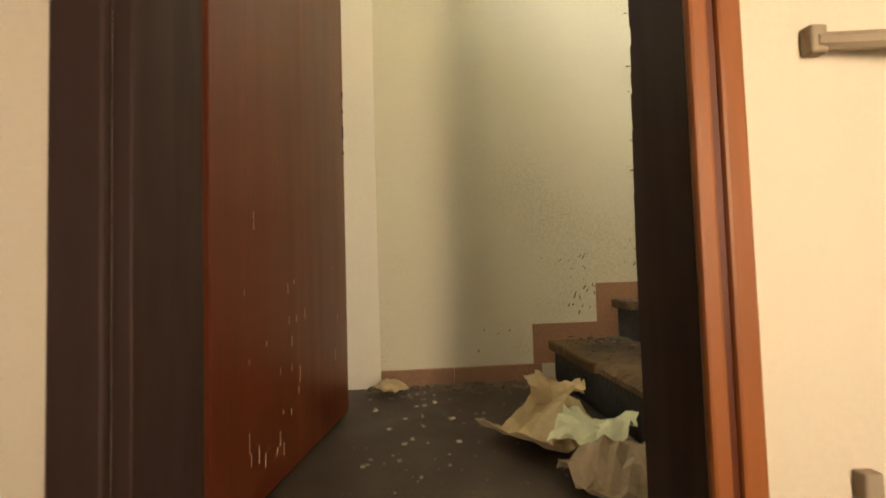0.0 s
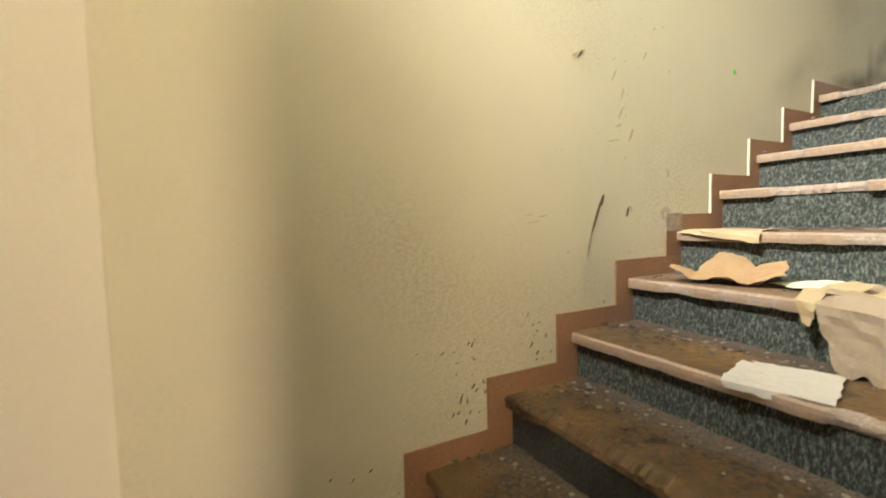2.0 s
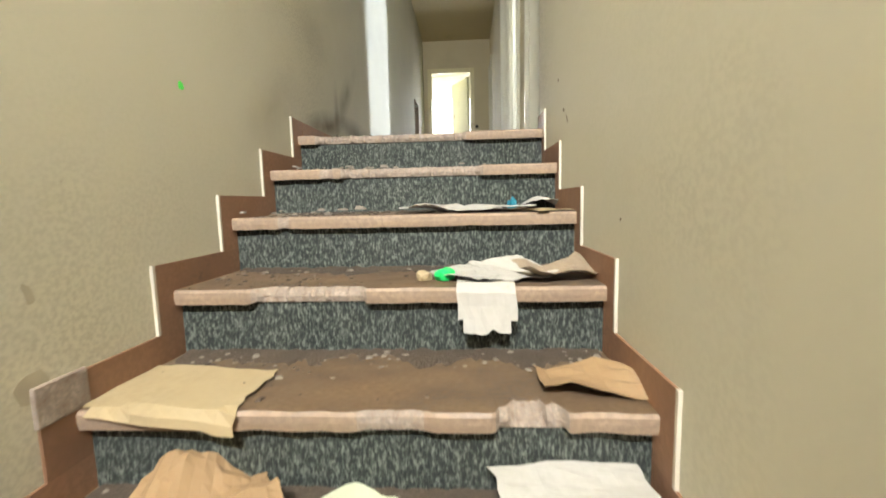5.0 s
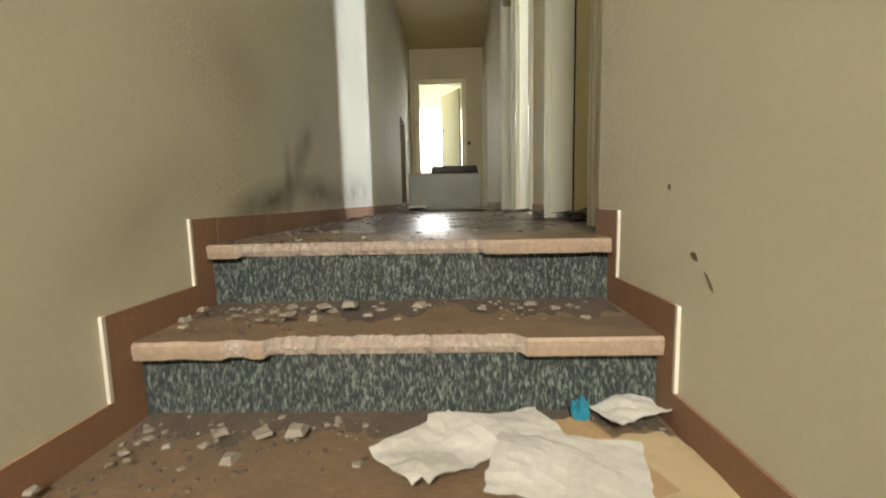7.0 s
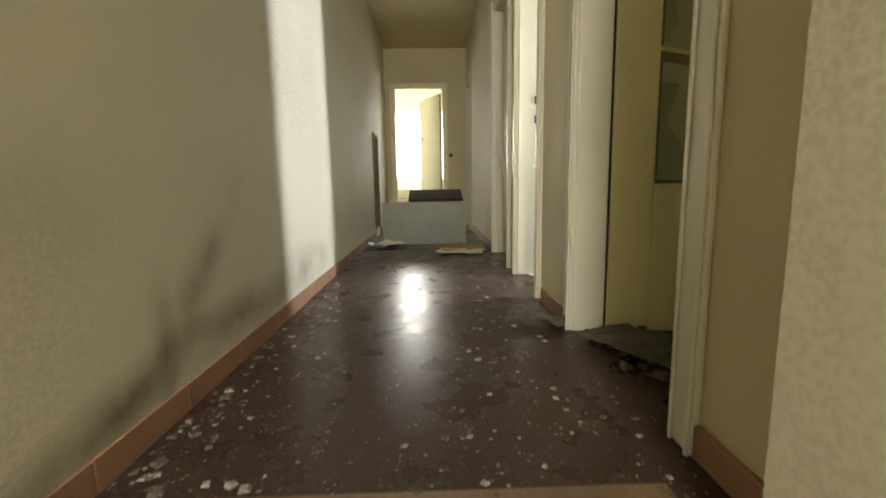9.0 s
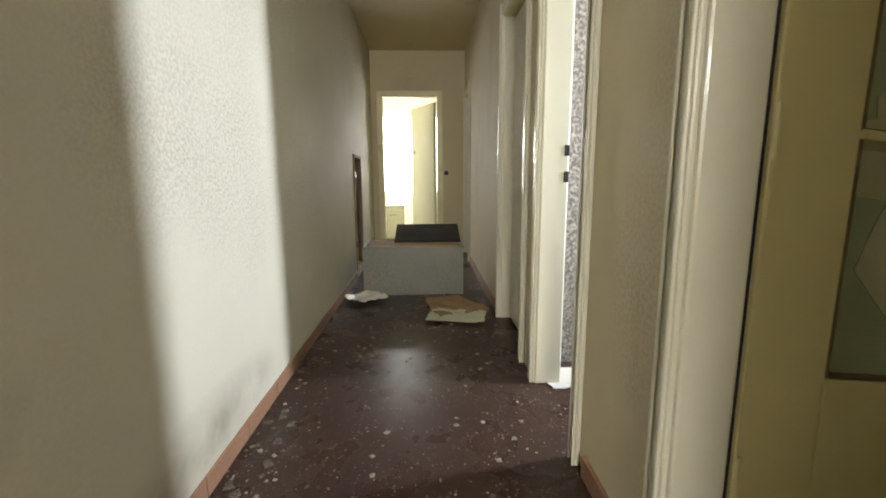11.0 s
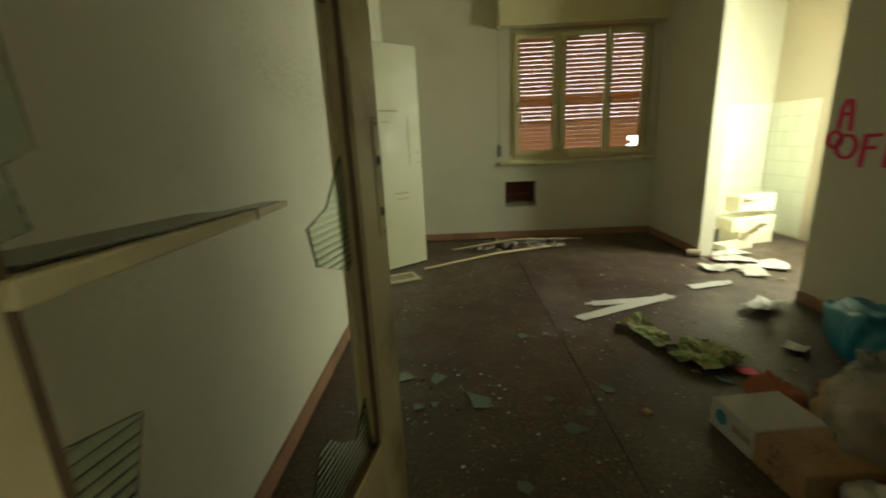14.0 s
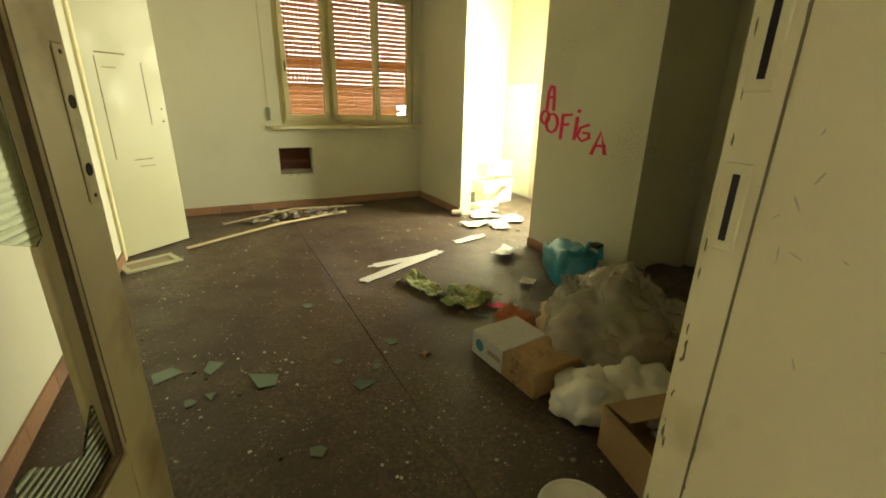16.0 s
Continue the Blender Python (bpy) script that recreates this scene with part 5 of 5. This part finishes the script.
lump("rag", pose(3.38, 0.12, UP, 0, 0, 70), 0.16, 0.08, 0.05, M_ORANGERAG, "rust-coloured rag beside the carton", "rag", 0.6, 12, 4, 5)
lump("dark_rag", pose(2.05, 0.12, UP, 0, 0, 20), 0.24, 0.30, 0.06, M_DIRT, "dark heap of rags in the recess", "rag", 0.6, 14, 4, 5)
dt = thing("detergent_carton", "flat white and scorched brown carton on the floor", "carton", m=pose(3.72, 0.20, UP, 0, 0, 95))
body = part("body", rounded((0, 0.22, 0, 0.28, 0, 0.12), r=0.005), M_PAPER, dt)
part("scorched_end", rounded((0.2205, 0.43, 0, 0.28, 0, 0.118), r=0.006), M_SCORCH, dt, "scorched brown end")
part("label_patch", slab(ragged(16, 0.03, 0.03, 0.02, random.Random(1)), 0.0012), M_BLUE, body, "blue printed roundel", at=pose(0.06, -0.0002, 0.065, 90, 0, 0))
part("label_bar", rounded((0.12, 0.21, -0.0014, -0.0002, 0.05, 0.075), r=0.0003, seg=1), M_GREYCARD, body, "printed bar")
cd = thing("cardboard_box", "open brown cardboard box on the floor", "box", m=pose(3.63, 0.92, UP, 0, 0, -12))
for d in ((-0.30, 0, 0, 0.006, 0, 0.175), (-0.30, 0, 0.254, 0.26, 0, 0.175), (-0.006, 0, 0.0065, 0.2535, 0, 0.175), (-0.30, -0.294, 0.0065, 0.2535, 0, 0.175), (-0.294, -0.0065, 0.0065, 0.2535, 0, 0.006)):
    part("side", rounded(d, r=0.001, seg=1), M_CARD, cd)
part("flap", rounded((-0.29, -0.01, 0, 0.12, 0, 0.005), r=0.001, seg=1), M_CARD, cd, at=pose(0, 0.004, 0.176, 0, 0, 0) @ pose(0, 0, 0, 8, 0, 0))
lid = thing("bucket_lid", "round pale plastic lid lying by the jamb", "lid")
part("disc", tube([(3.90, 1.10, UP), (3.90, 1.10, UP + 0.02)], 0.11, 32), M_WHITEPLASTIC, lid)
part("rim", tube([(3.90 + 0.11 * math.cos(a / 16 * math.pi), 1.10 + 0.11 * math.sin(a / 16 * math.pi), UP + 0.022) for a in range(33)], 0.006, 6), M_WHITEPLASTIC, lid)
rng = random.Random(21)
for x, y, r in ((5.02, -0.2, 0.075), (4.85, -0.19, 0.05), (4.64, 0.02, 0.085), (4.35, -0.62, 0.04), (4.05, -0.05, 0.04), (4.28, 0.22, 0.05), (4.18, 0.13, 0.03), (4.52, 0.52, 0.035), (4.93, 0.05, 0.03), (4.86, 0.03, 0.03), (4.72, 0.75, 0.045), (5.0, 0.7, 0.06), (4.33, 0.02, 0.025), (5.15, 0.9, 0.05)):
    ob = part("glass_shard", slab(ragged(rng.choice((4, 5, 6)), r, r * 0.75, 0.35, rng), 0.004), M_FLOORGLASS)
    ob.matrix_world = pose(x, y, UP + 0.001, rng.uniform(0, 3), 0, rng.uniform(0, 360))
    tagged(ob, "shard of ribbed green glass on the floor", "glass shard", "floor shards")
sheet("torn_paper", 0.14, 0.10, pose(5.18, 0.35, UP, 0, 0, 35), M_PAPER, "folded white paper behind the glazed door", "paper", 0.02, seed=70)
bt = tagged(part("batten", tube([(5.02, -2.03, UP + 0.015), (4.3, -2.36, UP + 0.05), (3.56, -2.72, UP + 0.02)], 0.012, 6), M_WOODSTICK), "long thin wooden batten across the rubble", "batten")
b2 = tagged(part("batten", tube([(4.75, -2.70, UP + 0.01), (4.1, -2.78, UP + 0.08), (3.3, -2.95, UP + 0.02)], 0.01, 6), M_WOODSTICK), "thin batten lying in the rubble", "batten")

# ---- loose rubble ----


def scatter(name, label, n, area, size, material, seed, pile=0.0):
    rng = random.Random(seed)
    bm = bmesh.new()
    for _ in range(n):
        x, y, z = area(rng)
        chunk(bm, x, y, z + rng.uniform(0, pile), size * (0.3 + 1.9 * rng.random() ** 2.2), rng)
    return tagged(part(name, bm, material), label, "rubble", "", "stuff")


scatter("rubble", "broken plaster rubble under the window", 240, lambda r: (4.05 + r.gauss(0, 0.24), -2.78 + r.gauss(0, 0.10), UP), 0.022, M_RUBBLE, 1, 0.05)
scatter("rubble", "small plaster crumbs over the room floor", 520, lambda r: (r.uniform(1.9, 5.35), -2.9 + 4.3 * r.random() ** 1.3, UP), 0.006, M_RUBBLE, 2)
scatter("rubble", "bright glass and plaster flecks over the room floor", 420, lambda r: (r.uniform(2.9, 5.3), r.uniform(-2.2, 1.3), UP), 0.0042, M_PAPER, 17)
scatter("rubble", "dark grit over the room floor", 400, lambda r: (r.uniform(2.5, 5.35), r.uniform(-2.9, 1.4), UP), 0.005, M_DIRT, 3)
scatter("rubble", "pale crumbs over the corridor floor", 380, lambda r: (r.uniform(3.9, 8.0), r.uniform(1.84, 3.03), UP), 0.007, M_RUBBLE, 4)
scatter("rubble", "plaster flakes along the corridor wall", 70, lambda r: (r.uniform(4.0, 7.8), 3.04 - abs(r.gauss(0, 0.08)), UP), 0.0055, M_RUBBLE, 5)
scatter("rubble", "dark debris along the corridor wall", 160, lambda r: (r.uniform(3.8, 6.0), 3.04 - abs(r.gauss(0, 0.07)), UP), 0.011, M_DIRT, 6)
scatter("rubble", "dark grit spread over the corridor floor", 300, lambda r: (r.uniform(4.0, 7.8), r.uniform(1.84, 3.03), UP), 0.006, M_DIRT, 16)
scatter("rubble", "debris heap at the room doorway", 180, lambda r: (r.uniform(4.4, 5.0), r.gauss(1.62, 0.1), UP), 0.014, M_DIRT, 7, 0.02)
scatter("rubble", "debris in the bathroom doorway", 120, lambda r: (r.gauss(2.3, 0.2), r.gauss(-1.9, 0.3), UP), 0.014, M_RUBBLE, 8)
scatter("rubble", "rubbish crumbs round the bags", 120, lambda r: (r.gauss(3.2, 0.3), r.gauss(0.1, 0.25), UP), 0.012, M_CARD, 9)
scatter("rubble", "debris along the hall skirting", 320, lambda r: (r.uniform(0.45, 1.25), 3.03 - abs(r.gauss(0, 0.05)), 0.0), 0.013, M_DIRT, 10)
scatter("rubble", "pale crumbs on the hall floor", 130, lambda r: (r.uniform(0.45, 1.25), r.uniform(2.0, 3.03), 0.0), 0.006, M_RUBBLE, 11)
for i in range(1, 10):
    a, b = NOSE[i] + 0.03, (NOSE[i + 1] if i < 9 else 3.9)
    scatter("rubble", "plaster crumbs on a stair tread", 110 if i < 9 else 14, lambda r: (b + 0.02 - abs(r.gauss(0, 0.06)), r.uniform(1.94, 3.04), RISE * i + 0.002), 0.0055, M_RUBBLE, 30 + i)
    scatter("rubble", "dark grit on a stair tread", 130, lambda r: (r.uniform(a, b), 3.04 - abs(r.gauss(0, 0.28)), RISE * i), 0.004, M_DIRT, 50 + i)
for i, y, n in ((1, 2.95, 90), (2, 2.6, 60), (3, 2.95, 50), (8, 2.88, 28), (8, 2.76, 10), (8, 2.16, 16), (8, 2.47, 3), (7, 2.95, 12), (7, 2.8, 5), (2, 2.9, 70), (1, 2.85, 60), (3, 2.75, 40)):
    scatter("rubble", "lumps of fallen plaster on a stair tread", n, lambda r: (NOSE[i] + 0.2 + r.gauss(0, 0.05), y + r.gauss(0, 0.08), RISE * i), 0.011 if i > 3 else 0.006, M_RUBBLE if i > 3 else M_DIRT, 70 + i + int(y * 10), 0.02)

# ---- papers on the stair ----
T = lambda i: RISE * i
sheet("paper_sheet", 0.24, 0.34, pose(2.60, 2.90, T(5), 0, 0, 180), M_YPAPER, "pale yellow sheet over the tread edge", "paper", 0.006, drop=0.095, seed=101)
sheet("crumpled_paper", 0.26, 0.34, pose(2.40, 2.77, T(4), 0, 0, 15), M_CARD, "crumpled brown wrapping paper on the stair", "paper", 0.05, seed=102, fold=0.25, taper=0.4, nx=16, ny=14)
sheet("paper_sheet", 0.2, 0.30, pose(2.41, 2.47, T(4), 0, 0, -20), M_GPAPER, "pale green sheet on the stair", "paper", 0.015, seed=103, taper=0.5)
sheet("envelope", 0.22, 0.32, pose(2.34, 2.28, T(4) + 0.012, 0, 0, 170), M_YPAPER, "tan envelope on the stair papers", "envelope", 0.007, seed=104)
sheet("paper_sheet", 0.16, 0.28, pose(2.46, 2.08, T(4) + 0.04, 0, -14, 12), M_PAPER, "white lined sheet leaning on the riser", "paper", 0.012, seed=105)
sheet("folder_sheet", 0.40, 0.29, pose(2.235, 2.045, T(4) + 0.008, 0, 0, 180), M_YPAPER, "large yellow folder draped over the tread edge", "folder", 0.006, drop=0.045, seed=106)
sheet("crumpled_paper", 0.44, 0.34, pose(2.21, 2.30, T(4) + 0.004, 0, 0, 183), M_GREYCARD, "torn grey-brown wrapping paper hanging over the tread", "paper", 0.02, drop=0.03, seed=107, taper=0.55, nx=18, ny=14)
sheet("torn_paper", 0.26, 0.10, pose(2.24, 2.43, T(4) + 0.012, 0, 0, 165), M_YPAPER, "torn tan strip hanging over the tread", "paper", 0.02, drop=0.05, seed=108, taper=0.7)
sheet("paper_sheet", 0.22, 0.22, pose(1.99, 2.42, T(3), 0, 0, 195), M_PAPER, "creased white sheet over the tread edge", "paper", 0.008, drop=0.09, seed=109)
sheet("paper_sheet", 0.2, 0.3, pose(2.06, 2.05, T(3), 0, 0, 10), M_YPAPER, "yellow sheet on the stair", "paper", 0.02, seed=110)
sheet("crumpled_paper", 0.14, 0.26, pose(2.63, 1.99, T(5), 0, 0, 0), M_CARD, "crumpled brown paper on the stair", "paper", 0.03, seed=111)
sheet("cloth", 0.42, 0.15, pose(2.90, 2.225, T(6), 0, 0, 180), M_PAPER, "white cloth hanging over the tread edge", "cloth", 0.008, drop=0.09, seed=112)
sheet("crumpled_paper", 0.12, 0.22, pose(2.92, 2.02, T(6), 0, 0, 20), M_GREYCARD, "crumpled grey paper on the stair", "paper", 0.04, seed=113, fold=0.4)
sheet("paper_sheet", 0.20, 0.26, pose(2.97, 2.14, T(6), 0, 0, 25), M_PAPER, "creased white sheet folded on the stair", "paper", 0.022, seed=114, fold=0.35, taper=0.3)
sheet("paper_sheet", 0.15, 0.20, pose(2.93, 2.26, T(6) + 0.006, 0, 0, -40), M_PAPER, "small white sheet folded on the stair", "paper", 0.018, seed=115, taper=0.4)
gw = thing("green_wrapper", "bright green crumpled wrapper on the stair", "wrapper")


def crushed(rx, ry, rz, seed):
    """A small crushed wrapper with sharp facets, resting on z 0."""
    bm = bmesh.new()
    bmesh.ops.create_icosphere(bm, subdivisions=2, radius=1.0)
    for v in bm.verts:
        k = 1 + 0.35 * noise.noise(v.co * 2.3 + Vector((seed, 0, 0)))
        v.co = Vector((v.co.x * rx * k, v.co.y * ry * k, max(0, (v.co.z + 0.6) * rz * k)))
    return bm


part("wrap", crushed(0.024, 0.03, 0.022, 3), M_GREENTIN, gw, at=pose(2.92, 2.335, T(6), 0, 0, 20))
part("torn_end", crushed(0.02, 0.024, 0.018, 8), M_YPAPER, gw, "pale torn end", at=pose(2.92, 2.395, T(6), 0, 0, 10))
for k, (x, y, a, w, h, m, what) in enumerate(((3.36, 2.28, 20, 0.16, 0.24, M_PAPER, "creased white sheet on the stair"), (3.25, 2.17, -15, 0.18, 0.26, M_PAPER, "white sheet on the stair"), (3.30, 2.40, 40, 0.16, 0.2, M_PAPER, "folded white sheet on the stair"))):
    sheet("paper_sheet", w, h, pose(x, y, T(7) + 0.004 * k, 0, 0, a), m, what, "paper", 0.018, seed=120 + k, group="white sheets on the stair")
sheet("envelope", 0.24, 0.15, pose(3.24, 1.99, T(7), 0, 0, 8), M_YPAPER, "flat tan envelope on the stair", "envelope", 0.005, seed=124)
sheet("cardboard_strip", 0.26, 0.09, pose(3.30, 2.09, T(7), 0, 0, 20), M_CARD, "narrow brown card strip on the stair", "cardboard", 0.006, seed=125)
sheet("crumpled_paper", 0.1, 0.14, pose(3.42, 1.99, T(7), 0, 0, 20), M_PAPER, "crumpled pink-white tissue on the stair", "paper", 0.05, seed=126)
bw = tagged(part("blue_wrapper", crushed(0.022, 0.02, 0.03, 5), M_BLUE, at=pose(3.43, 2.095, T(7), 0, 0, 20)), "small light blue wrapper on the stair", "wrapper")
sheet("crumpled_paper", 0.30, 0.26, pose(1.02, 2.40, 0.0, 0, 0, 40), M_YPAPER, "torn yellowed paper at the stair foot", "paper", 0.06, seed=130, fold=0.3)
sheet("crumpled_paper", 0.17, 0.18, pose(1.14, 2.58, 0.03, 0, 12, 75), M_YPAPER, "crumpled yellowed paper at the stair foot", "paper", 0.09, seed=131, fold=0.4)
sheet("crumpled_paper", 0.2, 0.2, pose(1.14, 2.28, 0.02, 0, 0, -30), M_GPAPER, "crumpled pale green paper at the stair foot", "paper", 0.08, seed=132, fold=0.3)
sheet("crumpled_paper", 0.32, 0.24, pose(1.16, 2.10, 0.0, 0, 0, 10), M_GREYCARD, "crumpled grey-brown paper at the stair foot", "paper", 0.08, seed=133)
sheet("torn_paper", 0.12, 0.16, pose(1.17, 2.85, 0.0, 0, 0, 10), M_YPAPER, "small torn yellow paper by the first step", "paper", 0.06, seed=134)
sheet("torn_paper", 0.12, 0.1, pose(0.55, 2.93, 0.0, 0, 0, 50), M_YPAPER, "small curled scrap by the skirting", "paper", 0.05, seed=135)

# ---- marks on the stair walls ----
rng = random.Random(33)
marks = thing("wall_marks", "dark splashes and scuffs on the stair wall", "stain")
Y0 = LEFT - 0.0003


def mark(x, z, w, h, a, material):
    part("mark", slab(ragged(8, w, h, 0.35, rng), 0.0008), material, marks, at=pose(x, Y0, z, 90, 0, 0) @ pose(0, 0, 0, 0, 0, a))


for cx, cz, sx, sz, n, w, lean in ((1.46, 0.40, 0.05, 0.10, 46, 0.011, 62), (1.42, 0.55, 0.05, 0.03, 14, 0.009, 20), (1.68, 0.56, 0.06, 0.07, 22, 0.013, 58), (1.85, 0.60, 0.10, 0.10, 16, 0.008, 65), (1.3, 0.45, 0.12, 0.14, 14, 0.006, 30), (1.05, 0.15, 0.12, 0.08, 10, 0.010, 60), (2.05, 1.15, 0.16, 0.16, 26, 0.006, 60), (2.36, 1.76, 0.05, 0.08, 34, 0.006, 55), (1.6, 0.9, 0.2, 0.2, 14, 0.005, 40)):
    for _ in range(int(n * 0.6)):
        x, z, k = rng.gauss(cx, sx), rng.gauss(cz, sz), abs(rng.gauss(0.6, 0.45)) + 0.25
        if z > max(0.03, (x - 1.18) * 0.583 + 0.12):
            mark(x, z, w * k * 0.8, w * k * rng.uniform(0.16, 0.32), lean + rng.gauss(0, 14), M_SPLASH if z < 0.85 else M_GREYMARK)
for _ in range(16):
    mark(rng.gauss(2.19, 0.05), rng.gauss(1.46, 0.12), rng.uniform(0.004, 0.016), rng.uniform(0.0008, 0.002), 55 + rng.gauss(0, 25), M_GREYMARK)
mark(2.03, 0.985, 0.075, 0.0075, 68, M_MARK)
mark(2.055, 1.035, 0.025, 0.011, 70, M_SPLASH)
mark(2.2, 0.99, 0.026, 0.006, 76, M_SPLASH)
mark(1.945, 1.577, 0.024, 0.004, 50, M_MARK)
mark(1.99, 0.87, 0.05, 0.005, 74, M_GREYMARK)
for x, z, w, h, a in ((1.92, 1.57, 0.02, 0.006, 30), (1.96, 1.585, 0.02, 0.005, 40), (2.12, 1.52, 0.025, 0.006, 60), (2.17, 1.46, 0.03, 0.005, 70), (2.16, 1.38, 0.03, 0.005, 60), (2.22, 1.30, 0.03, 0.006, 65), (2.15, 1.33, 0.02, 0.005, 20), (2.12, 1.27, 0.04, 0.003, 10), (2.3, 1.62, 0.02, 0.004, 60), (1.70, 0.985, 0.02, 0.002, 5), (1.76, 0.98, 0.03, 0.002, 5), (1.72, 0.96, 0.04, 0.0015, 8), (2.22, 1.0, 0.006, 0.015, 20), (2.45, 1.15, 0.01, 0.02, 15)):
    mark(x, z, w, h, a, M_GREYMARK)
mark(2.43, 0.985, 0.03, 0.03, 0, M_GREYMARK)
marks2 = thing("wall_marks", "small chips and scratches on the stair wall", "stain")
for x, z, w, h, a in ((2.55, 0.86, 0.05, 0.010, -65), (2.75, 1.25, 0.004, 0.004, 0), (3.45, 1.75, 0.006, 0.006, 0), (3.35, 1.62, 0.015, 0.006, -40), (3.30, 1.58, 0.02, 0.004, -50), (2.95, 1.9, 0.004, 0.004, 0)):
    part("mark", slab(ragged(8, w, h, 0.35, rng), 0.0008), M_GREYMARK if h > 0.006 else M_MARK, marks2, at=pose(x, 1.9153, z, 90, 0, 180) @ pose(0, 0, 0, 0, 0, a))
